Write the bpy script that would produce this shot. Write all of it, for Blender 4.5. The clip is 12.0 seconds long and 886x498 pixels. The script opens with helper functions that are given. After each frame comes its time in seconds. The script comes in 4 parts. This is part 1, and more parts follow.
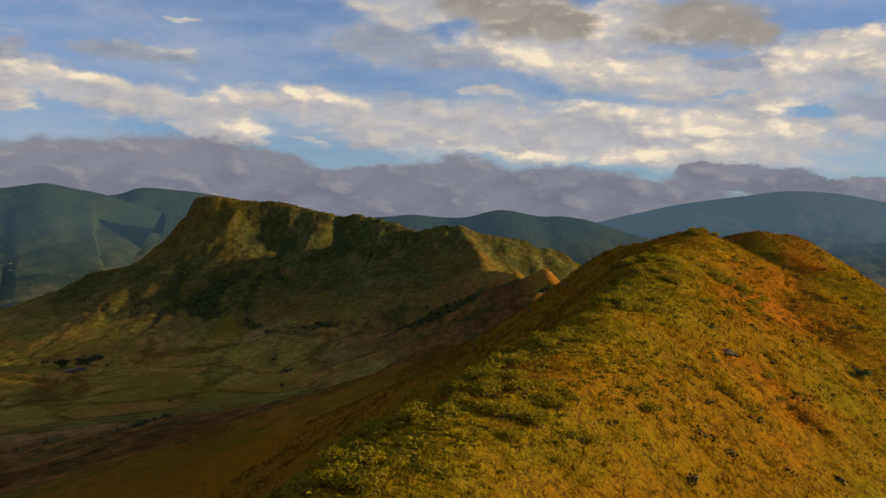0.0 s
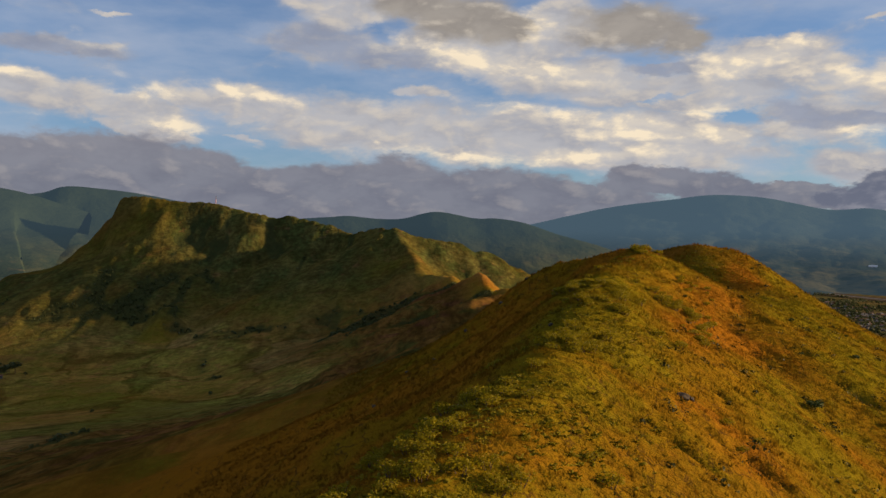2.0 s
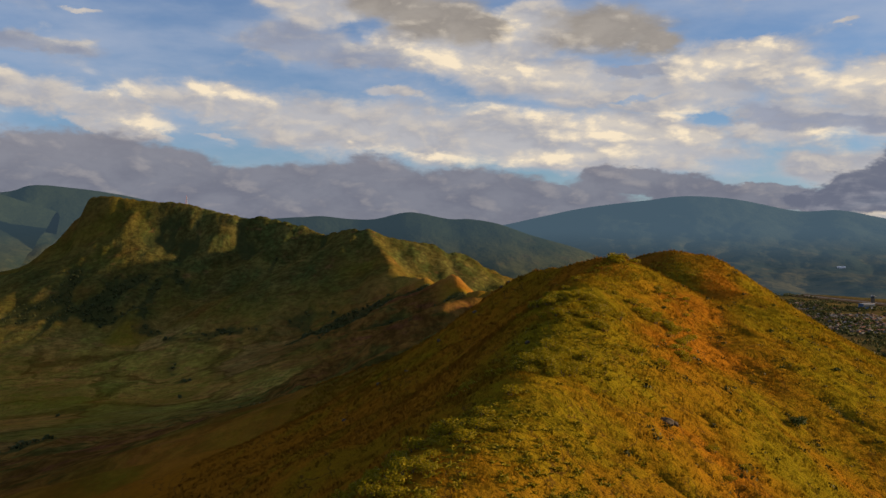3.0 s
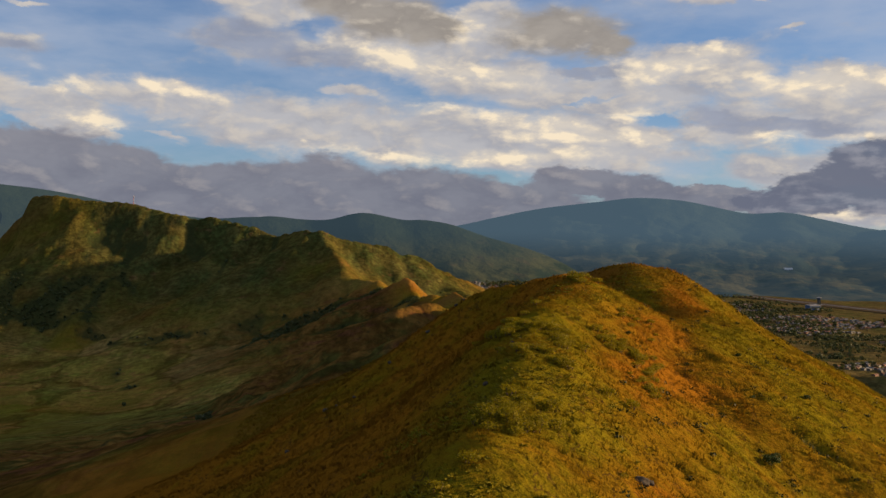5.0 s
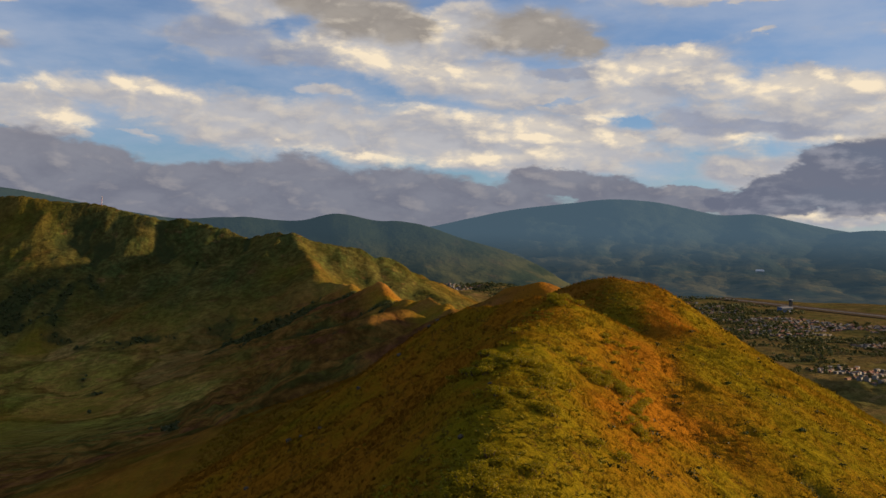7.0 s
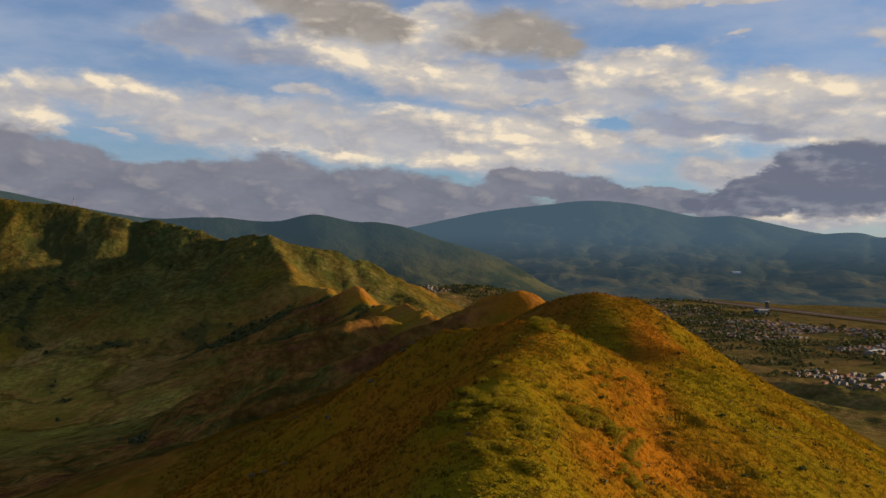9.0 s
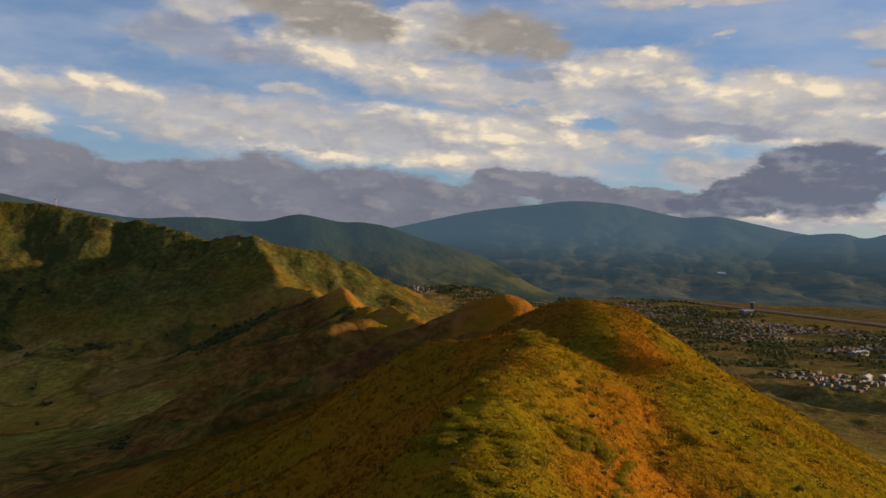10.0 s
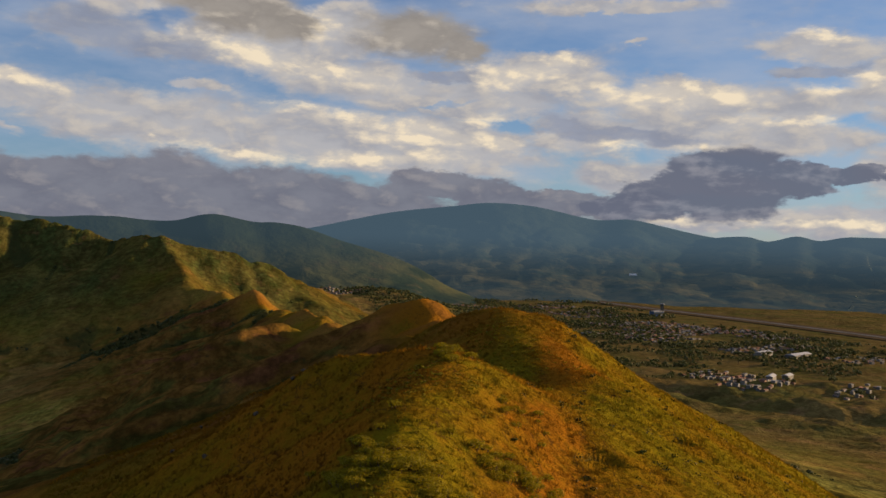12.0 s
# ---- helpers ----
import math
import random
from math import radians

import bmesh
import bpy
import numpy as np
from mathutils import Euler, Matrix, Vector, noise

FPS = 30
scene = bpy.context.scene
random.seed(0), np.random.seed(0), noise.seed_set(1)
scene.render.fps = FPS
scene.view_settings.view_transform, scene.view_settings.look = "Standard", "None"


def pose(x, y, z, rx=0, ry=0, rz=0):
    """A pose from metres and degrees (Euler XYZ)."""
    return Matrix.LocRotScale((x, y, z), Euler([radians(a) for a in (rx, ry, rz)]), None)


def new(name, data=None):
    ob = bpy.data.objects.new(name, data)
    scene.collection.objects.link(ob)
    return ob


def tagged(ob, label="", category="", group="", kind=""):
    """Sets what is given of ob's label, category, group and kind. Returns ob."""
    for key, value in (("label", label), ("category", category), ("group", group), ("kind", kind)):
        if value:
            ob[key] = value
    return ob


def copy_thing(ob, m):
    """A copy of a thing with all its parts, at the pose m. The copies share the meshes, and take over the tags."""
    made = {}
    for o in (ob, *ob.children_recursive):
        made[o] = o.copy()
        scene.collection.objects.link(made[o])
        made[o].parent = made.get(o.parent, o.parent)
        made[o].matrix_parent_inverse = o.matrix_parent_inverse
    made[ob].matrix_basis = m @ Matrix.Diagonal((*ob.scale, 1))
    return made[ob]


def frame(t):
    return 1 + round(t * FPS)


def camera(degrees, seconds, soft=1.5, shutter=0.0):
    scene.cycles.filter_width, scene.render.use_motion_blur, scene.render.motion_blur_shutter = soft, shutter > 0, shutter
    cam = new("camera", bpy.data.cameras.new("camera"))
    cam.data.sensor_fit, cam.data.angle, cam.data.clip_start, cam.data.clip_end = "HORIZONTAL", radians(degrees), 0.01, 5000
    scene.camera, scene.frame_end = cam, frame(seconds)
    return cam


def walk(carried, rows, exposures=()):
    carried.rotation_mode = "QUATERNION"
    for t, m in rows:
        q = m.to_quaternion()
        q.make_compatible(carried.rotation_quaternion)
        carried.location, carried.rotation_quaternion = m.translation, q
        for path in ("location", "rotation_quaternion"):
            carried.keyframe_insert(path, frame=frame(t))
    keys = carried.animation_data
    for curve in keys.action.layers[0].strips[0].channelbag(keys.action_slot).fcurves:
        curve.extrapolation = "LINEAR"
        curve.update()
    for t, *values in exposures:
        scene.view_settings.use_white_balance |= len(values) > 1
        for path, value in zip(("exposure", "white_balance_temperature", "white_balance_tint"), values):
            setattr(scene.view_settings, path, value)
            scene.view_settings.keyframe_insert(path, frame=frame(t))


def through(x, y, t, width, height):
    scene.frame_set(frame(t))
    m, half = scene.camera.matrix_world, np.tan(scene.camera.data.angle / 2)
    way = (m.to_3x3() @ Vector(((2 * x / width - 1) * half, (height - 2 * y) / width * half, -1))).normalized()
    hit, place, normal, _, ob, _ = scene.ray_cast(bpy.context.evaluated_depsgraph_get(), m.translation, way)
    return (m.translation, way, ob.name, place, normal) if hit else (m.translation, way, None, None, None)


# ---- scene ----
cam = camera(53.5, 12.0)
METRES, EYE, TILT, LEAN, TURN = 65.0, 160.0, -1.0, 0.0, 0.0
ROWS = [
    (0.0, 0.0, 0.0, 0.0, 0.0, 0.0, -0.0),
    (0.5, 0.0019, 0.041, 0.0132, -1.23, 0.01, -0.08),
    (1.0, 0.004, 0.0818, 0.0261, -2.29, 0.03, -0.12),
    (1.5, 0.0069, 0.122, 0.039, -3.28, 0.05, -0.17),
    (2.0, 0.0107, 0.162, 0.0522, -4.21, 0.05, -0.18),
    (2.5, 0.0145, 0.2016, 0.0649, -5.1, 0.06, -0.24),
    (3.0, 0.0191, 0.2414, 0.0778, -5.94, 0.06, -0.29),
    (5.0, 0.0426, 0.3981, 0.1297, -8.94, 0.07, -0.46),
    (5.5, 0.0497, 0.4375, 0.1429, -9.46, 0.08, -0.5),
    (6.0, 0.0571, 0.4765, 0.1564, -9.87, 0.09, -0.54),
    (6.5, 0.0647, 0.5152, 0.1699, -10.24, 0.1, -0.56),
    (7.0, 0.0726, 0.5535, 0.1836, -10.61, 0.09, -0.59),
    (9.0, 0.1091, 0.7104, 0.2366, -12.03, 0.12, -0.71),
    (9.5, 0.1189, 0.7487, 0.2492, -12.4, 0.13, -0.75),
    (10.0, 0.1288, 0.787, 0.2621, -12.93, 0.12, -0.8),
    (10.5, 0.1395, 0.8269, 0.2722, -13.34, 0.13, -0.83),
    (11.0, 0.1514, 0.8623, 0.2769, -13.84, 0.16, -0.88),
    (11.5, 0.1631, 0.8987, 0.2775, -16.29, 0.21, -0.98),
    (12.0, 0.1756, 0.9372, 0.2782, -18.36, 0.26, -1.05),
]
walk(cam, [(t, pose(0, 0, EYE, TILT, LEAN, TURN) @ pose(METRES * x, METRES * y, METRES * z, 90 + pitch, roll, yaw)) for t, x, y, z, yaw, pitch, roll in ROWS], exposures=((0.0, 0.95), (6.0, 0.97), (9.0, 0.93), (12.0, 0.86)))

# ---- node helper ----
class Nodes:
    """A small helper to wire node materials."""

    def __init__(self, tree):
        self.t, self.n, self.l = tree, tree.nodes, tree.links

    def put(self, kind, **inputs):
        node = self.n.new(kind)
        for key, value in inputs.items():
            self.feed(node.inputs[key.replace("_", " ")], value)
        return node

    def feed(self, socket, value):
        if hasattr(value, "is_output"):
            self.l.new(value, socket)
        else:
            socket.default_value = value

    def noise(self, scale, vector, detail=4.0, rough=0.55, distortion=0.0):
        node = self.put("ShaderNodeTexNoise", Scale=scale, Detail=detail, Roughness=rough, Distortion=distortion)
        self.l.new(vector, node.inputs["Vector"])
        return node.outputs[0]

    def ramp(self, value, *stops):
        node = self.n.new("ShaderNodeMapRange")
        node.interpolation_type = "SMOOTHSTEP"
        for i, v in enumerate((value, *stops)):
            self.feed(node.inputs[i], v)
        return node.outputs[0]

    def mix(self, factor, a, b, blend="MIX"):
        node = self.n.new("ShaderNodeMix")
        node.data_type, node.blend_type = "RGBA", blend
        for i, v in ((0, factor), (6, a), (7, b)):
            self.feed(node.inputs[i], (*v, 1.0) if isinstance(v, tuple) and len(v) == 3 else v)
        return node.outputs[2]

    def math(self, op, a, b=0.0, clamp=False):
        node = self.n.new("ShaderNodeMath")
        node.operation, node.use_clamp = op, clamp
        self.feed(node.inputs[0], a)
        self.feed(node.inputs[1], b)
        return node.outputs[0]

    def stretched(self, vector, sx, sy, sz, turn=0.0):
        node = self.n.new("ShaderNodeMapping")
        node.inputs["Scale"].default_value = (sx, sy, sz)
        node.inputs["Rotation"].default_value = (0, 0, radians(turn))
        self.l.new(vector, node.inputs[0])
        return node.outputs[0]


# ---- sky and sun ----
SUN_ELEVATION, SUN_AZIMUTH = 9.5, 91.0  # azimuth: degrees from +y towards +x
# Cloud masses: azimuth and elevation of the middle, half width and half height, tilt, all in degrees.
CLOUD_SHEETS = [(-22.1, 8.7, 7.2, 1.13, -10), (-16.2, 7.8, 5.1, 1.04, -12), (-26.1, 9.3, 3.6, 0.96, -5), (-14.5, 6.4, 3.4, 0.35, -10), (-8.2, 8.1, 6.5, 1.14, -4), (0.6, 6.9, 9.5, 1.73, -3), (9.7, 6.4, 9.9, 1.96, -2), (18.3, 6.4, 6.3, 1.55, -5), (16.7, 5.1, 8.7, 1.05, 0), (7.9, 10.9, 6.8, 1.47, -14), (14.2, 9.6, 6.2, 1.38, -10), (19.9, 9.0, 6.2, 1.18, -4), (24.0, 10.6, 4.6, 1.45, 4), (12.1, 13.2, 2.5, 1.86, 0), (7.2, 12.7, 5.8, 1.55, -10), (-8.2, 5.8, 1.6, 0.32, -18), (-28.4, 8.1, 3.4, 1.89, -5), (-2.3, 14.1, 4.7, 1.03, 5), (-16.5, 13.1, 1.3, 0.23, 0), (2.4, 9.1, 1.8, 0.43, 0), (33.4, 8.9, 8.2, 1.45, -3), (40.7, 8.4, 4.7, 1.0, 4), (36.5, 6.8, 9.2, 1.38, -2), (42.1, 11.7, 4.3, 1.03, -4), (47.2, 9.3, 4.5, 2.51, 0), (27.2, 7.0, 4.3, 1.61, -5), (30.5, 12.8, 0.8, 0.27, 0), (26.0, 10.7, 3.6, 1.05, -8), (32.5, 4.0, 6.9, 1.06, -3), (42.4, 1.6, 6.7, 1.01, 0), (35.0, 1.4, 4.1, 0.56, 0), (29.4, 14.8, 5.6, 0.47, 0), (47.3, 4.6, 4.2, 1.92, 0)]
BLUE_GAPS = [(-11.7, 11.3, 3.9, 1.1, 0), (-24.9, 6.4, 3.6, 0.72, -8), (-6.7, 5.2, 4.7, 0.51, -10), (-11.0, 13.7, 7.0, 0.74, 0), (-23.0, 12.4, 4.0, 0.71, 0), (-2.3, 9.8, 5.1, 0.39, -4), (18.6, 8.6, 2.0, 0.24, 10), (24.6, 12.6, 2.7, 0.44, 0), (11.8, 3.4, 3.2, 0.36, 0), (-16.2, 5.6, 3.0, 0.35, -8), (34.7, 11.1, 4.4, 0.88, -6), (31.2, 13.6, 5.6, 0.68, -4), (23.5, 7.3, 1.6, 0.5, 0), (11.5, 3.6, 2.5, 0.36, 0)]
CLOUD_BANK = [(-19.0, 1.6, 12.0, 2.2, 0), (-28.0, 1.8, 9.0, 2.4, 0), (-23.7, 3.8, 6.8, 1.94, 0), (-16.9, 4.5, 5.7, 1.75, 0), (-11.4, 3.7, 5.3, 1.51, -10), (-30.9, 3.6, 5.4, 1.88, 0), (-5.3, 2.9, 5.8, 1.53, 0), (0.6, 3.3, 4.8, 1.68, 0), (6.4, 2.7, 6.2, 1.53, 0), (13.2, 2.3, 5.2, 1.14, 0), (17.7, 3.5, 4.0, 0.84, 0), (21.3, 3.0, 2.6, 1.02, 0), (24.7, 2.3, 3.6, 0.53, 0), (29.4, 2.4, 3.9, 0.72, 6), (-3.1, 1.2, 30.0, 1.32, 0), (26.2, 2.7, 2.9, 0.51, 0)]
DARK_CUMULUS = [(36.3, 3.8, 4.4, 2.53, 0), (32.5, 3.1, 4.2, 1.69, 12), (39.8, 4.1, 2.9, 1.17, -8), (43.3, 4.3, 2.1, 0.64, 0), (29.1, 2.4, 2.1, 0.59, 8), (46.5, 4.0, 1.7, 0.52, 0)]
THICK_CLOUD = [(5.2, 13.9, 4.7, 1.64, -4), (7.9, 13.2, 2.2, 1.37, 0), (16.3, 12.9, 4.6, 1.6, -3), (19.3, 12.1, 2.0, 1.12, 0), (2.8, 14.6, 3.3, 1.36, 0)]
SLATE_CLOUD = [(-3.1, 11.9, 4.4, 1.26, -6), (0.6, 11.4, 4.0, 0.84, -6), (25.9, 7.5, 1.5, 0.91, -8), (-19.4, 11.0, 3.9, 0.66, -3), (26.4, 7.4, 2.9, 0.86, -14), (30.4, 6.8, 4.2, 0.57, -6), (18.0, 10.4, 2.7, 0.34, 0), (41.2, 10.5, 2.5, 0.46, 0), (-26.2, 10.7, 0.9, 0.57, 0)]
BRIGHT_CLOUD = [(-15.2, 8.9, 2.1, 0.76, -15), (-12.8, 6.7, 2.1, 0.42, -12), (-22.4, 7.1, 4.1, 0.33, -8), (-24.0, 9.6, 3.4, 0.39, -4), (-17.6, 11.6, 2.3, 0.47, -12), (-8.2, 8.8, 3.2, 0.5, -6), (8.2, 8.3, 1.8, 0.43, -5), (12.5, 7.8, 2.8, 0.42, -4), (17.0, 7.0, 4.4, 0.62, -8), (21.2, 6.1, 2.6, 0.54, -8), (21.2, 7.6, 1.9, 0.47, 0), (4.3, 5.1, 5.5, 0.33, -4), (13.2, 5.0, 6.9, 0.43, 3), (9.7, 13.6, 1.4, 1.53, 20), (4.2, 11.5, 5.1, 0.77, -12), (23.1, 10.6, 3.4, 0.85, 6), (25.5, 11.5, 1.8, 0.44, 5), (10.7, 10.5, 3.9, 0.7, -10), (32.4, 9.4, 6.9, 0.83, -4), (37.8, 7.6, 2.0, 0.48, 0), (34.9, 6.0, 2.4, 0.42, 0), (40.7, 7.6, 2.2, 0.33, 4), (42.8, 9.6, 2.7, 0.59, 8), (29.7, 6.1, 2.1, 0.43, 0), (40.9, 12.6, 2.5, 0.32, -8), (41.5, 1.3, 5.0, 0.3, 0), (32.6, 1.4, 2.1, 0.29, 0), (16.6, 6.3, 4.4, 0.51, -4)]


def sky_world():
    world = bpy.data.worlds.new("sky")
    scene.world = world
    world.use_nodes = True
    k = Nodes(world.node_tree)
    k.n.clear()
    way = k.put("ShaderNodeTexCoord").outputs["Generated"]
    sky = k.n.new("ShaderNodeTexSky")
    sky.sky_type, sky.sun_disc = "NISHITA", False
    sky.sun_elevation, sky.sun_rotation = radians(SUN_ELEVATION), radians(SUN_AZIMUTH)
    sky.dust_density, sky.ozone_density, sky.air_density = 0.2, 4.0, 1.0
    axes = k.put("ShaderNodeSeparateXYZ", Vector=way)
    azimuth = k.math("MULTIPLY", k.math("ARCTAN2", axes.outputs[0], axes.outputs[1]), 180 / math.pi)
    height = k.math("MULTIPLY", k.math("ARCSINE", axes.outputs[2]), 180 / math.pi)
    flat = k.put("ShaderNodeCombineXYZ", X=azimuth, Y=height).outputs[0]
    # ragged edges: the masses are looked up a little beside their place
    shift = k.put("ShaderNodeTexNoise", Scale=0.5, Detail=6.0, Roughness=0.62)
    k.l.new(k.stretched(flat, 0.6, 1.3, 1), shift.inputs["Vector"])
    push = k.n.new("ShaderNodeVectorMath")
    push.operation = "MULTIPLY_ADD"
    k.l.new(shift.outputs["Color"], push.inputs[0])
    push.inputs[1].default_value, push.inputs[2].default_value = (4.6, 2.0, 0), (-2.3, -1.0, 0)
    bent = k.n.new("ShaderNodeVectorMath")
    bent.operation = "ADD"
    k.l.new(flat, bent.inputs[0])
    k.l.new(push.outputs[0], bent.inputs[1])

    last = [None]  # each mass is worked out after the one before it, to keep the shader's memory small

    def masses(blobs, soft, reach=1.3):
        total = 0.0
        for az, el, w, h, tilt in blobs:
            at = bent.outputs[0]
            if last[0]:
                nudge = k.n.new("ShaderNodeVectorMath")
                nudge.operation = "MULTIPLY_ADD"
                k.l.new(last[0], nudge.inputs[0])
                nudge.inputs[1].default_value = (1e-6, 0, 0)
                k.l.new(bent.outputs[0], nudge.inputs[2])
                at = nudge.outputs[0]
            m = k.n.new("ShaderNodeMapping")
            m.vector_type = "TEXTURE"
            m.inputs["Location"].default_value = (az, el, 0)
            m.inputs["Rotation"].default_value = (0, 0, radians(tilt))
            m.inputs["Scale"].default_value = (w, h, 1)
            k.l.new(at, m.inputs[0])
            d = k.n.new("ShaderNodeVectorMath")
            d.operation = "LENGTH"
            k.l.new(m.outputs[0], d.inputs[0])
            v = k.ramp(d.outputs["Value"], soft, reach, 1.0, 0.0)
            total = v if total == 0.0 else k.math("MAXIMUM", total, v)
            last[0] = total
        return total

    # small billows, and how much each one turns towards the sun
    streak = k.stretched(flat, 0.6, 1.25, 1, 4)
    lift = k.n.new("ShaderNodeVectorMath")
    lift.operation = "ADD"
    lift.inputs[1].default_value = (0.30, 0.42, 0)
    k.l.new(streak, lift.inputs[0])
    body = k.noise(0.5, streak, 8, 0.56, 0.2)
    above = k.noise(0.5, lift.outputs[0], 8, 0.56, 0.2)
    relief = k.math("SUBTRACT", body, above)
    swirl = k.math("SUBTRACT", body, 0.5)
    overhead = k.ramp(height, 18.0, 34.0, 0.0, 0.26)
    sheets = k.math("SUBTRACT", k.math("MAXIMUM", masses(CLOUD_SHEETS, 0.35, 1.45), overhead), k.math("MULTIPLY", masses(BLUE_GAPS, 0.3, 1.4), 0.75))
    cover = k.math("ADD", sheets, k.math("MULTIPLY", swirl, 1.5))
    mask = k.ramp(cover, -0.08, 0.80, 0.0, 1.0)
    veil = k.ramp(k.noise(0.2, k.stretched(flat, 0.5, 1.6, 1), 6, 0.55), 0.30, 0.72, 0.22, 0.68)
    thick = k.ramp(k.math("ADD", masses(THICK_CLOUD, 0.15, 1.45), k.math("MULTIPLY", swirl, 0.25)), 0.05, 0.85, 0.0, 0.97)
    slate = k.ramp(k.math("ADD", masses(SLATE_CLOUD, 0.2, 1.4), k.math("MULTIPLY", swirl, 0.6)), 0.05, 0.65, 0.0, 0.9)
    bright = masses(BRIGHT_CLOUD, 0.1, 1.4)
    low = k.ramp(k.math("ADD", masses(CLOUD_BANK, 0.5, 1.4), k.math("MULTIPLY", swirl, 0.8)), 0.12, 0.62, 0.0, 0.96)
    cumulus = k.ramp(k.math("ADD", masses(DARK_CUMULUS, 0.5, 1.25), k.math("MULTIPLY", swirl, 0.9)), 0.22, 0.58, 0.0, 0.95)

    blue = k.mix(1.0, sky.outputs[0], (0.98, 1.20, 1.46, 1), "MULTIPLY")
    col = k.mix(veil, blue, (4.4, 4.9, 6.0))
    grey = k.mix(k.ramp(body, 0.38, 0.62, 0, 1), (4.9, 4.85, 5.1), (3.9, 3.95, 4.4))
    lit = k.math("MULTIPLY", k.ramp(relief, -0.08, 0.20, 0.0, 1.0), k.math("ADD", k.math("MULTIPLY", bright, 0.9), 0.38), True)
    lit = k.math("ADD", lit, k.math("MULTIPLY", bright, 0.40), True)
    white = k.mix(lit, grey, (9.6, 8.1, 6.0))
    col = k.mix(mask, col, white)
    col = k.mix(slate, col, k.mix(k.math("MULTIPLY", lit, 0.8), k.mix(k.ramp(body, 0.35, 0.65, 0, 1), (3.3, 3.6, 4.5), (2.7, 2.95, 3.8)), (7.0, 6.3, 5.3)))
    col = k.mix(thick, col, k.mix(k.ramp(relief, 0.0, 0.20, 0.0, 0.7), k.mix(k.ramp(body, 0.3, 0.7, 0, 1), (3.9, 3.5, 3.1), (2.9, 2.6, 2.35)), (6.0, 5.3, 4.5)))
    bank_lit = k.math("ADD", k.ramp(relief, -0.01, 0.2, 0.0, 0.55), k.ramp(height, 2.0, 6.5, 0.0, 0.30), True)
    bank = k.mix(bank_lit, k.mix(k.ramp(body, 0.35, 0.65, 0, 1), (2.2, 2.25, 2.75), (1.65, 1.72, 2.25)), (3.7, 3.45, 3.55))
    col = k.mix(low, col, bank)
    col = k.mix(cumulus, col, k.mix(k.ramp(relief, -0.02, 0.2, 0.0, 0.75), (1.45, 1.6, 2.2), (3.1, 3.1, 3.6)))
    back = k.put("ShaderNodeBackground", Strength=0.05)
    k.l.new(col, back.inputs[0])
    out = k.n.new("ShaderNodeOutputWorld")
    k.l.new(back.outputs[0], out.inputs[0])
    return world


sky_world()

sun_data = bpy.data.lights.new("sun", "SUN")
sun_data.energy, sun_data.angle, sun_data.color = 5.0, radians(2.0), (1.0, 0.67, 0.36)
sun = new("sun", sun_data)
_a, _e = radians(SUN_AZIMUTH), radians(SUN_ELEVATION)
SUN_WAY = Vector((math.sin(_a) * math.cos(_e), math.cos(_a) * math.cos(_e), math.sin(_e)))
sun.matrix_world = Matrix.Translation((0, 0, 900)) @ SUN_WAY.to_track_quat("Z", "Y").to_matrix().to_4x4()


# ---- materials ----
def material(name, rough=0.9):
    m = bpy.data.materials.new(name)
    m.use_nodes = True
    k = Nodes(m.node_tree)
    bsdf = k.n["Principled BSDF"]
    bsdf.inputs["Roughness"].default_value = rough
    bsdf.inputs["Specular IOR Level"].default_value = 0.0
    return m, k, bsdf


def place(k):
    return k.put("ShaderNodeNewGeometry").outputs["Position"]


def attribute(k, name):
    node = k.n.new("ShaderNodeAttribute")
    node.attribute_name = name
    return node.outputs["Fac"]


DRY, OLIVE, LUSH, EARTH, WOODS = (0.205, 0.083, 0.006), (0.158, 0.089, 0.005), (0.132, 0.104, 0.005), (0.20, 0.085, 0.026), (0.026, 0.038, 0.014)


def grass_colour(k, p, green, soil):
    """Dry and green grass, mixed at three scales."""
    mid = k.noise(0.06, p, 5)
    fine = k.noise(0.55, p, 5, 0.6)
    tint = k.math("ADD", k.math("MULTIPLY", green, 0.8), k.math("MULTIPLY", k.math("SUBTRACT", mid, 0.5), 1.6))
    tint = k.math("ADD", tint, k.math("MULTIPLY", k.math("SUBTRACT", fine, 0.5), 0.9))
    col = k.mix(k.ramp(tint, 0.05, 0.5, 0, 1), DRY, OLIVE)
    col = k.mix(k.ramp(tint, 0.45, 0.95, 0, 1), col, LUSH)
    return k.mix(k.math("MULTIPLY", soil, 0.55), col, EARTH), fine


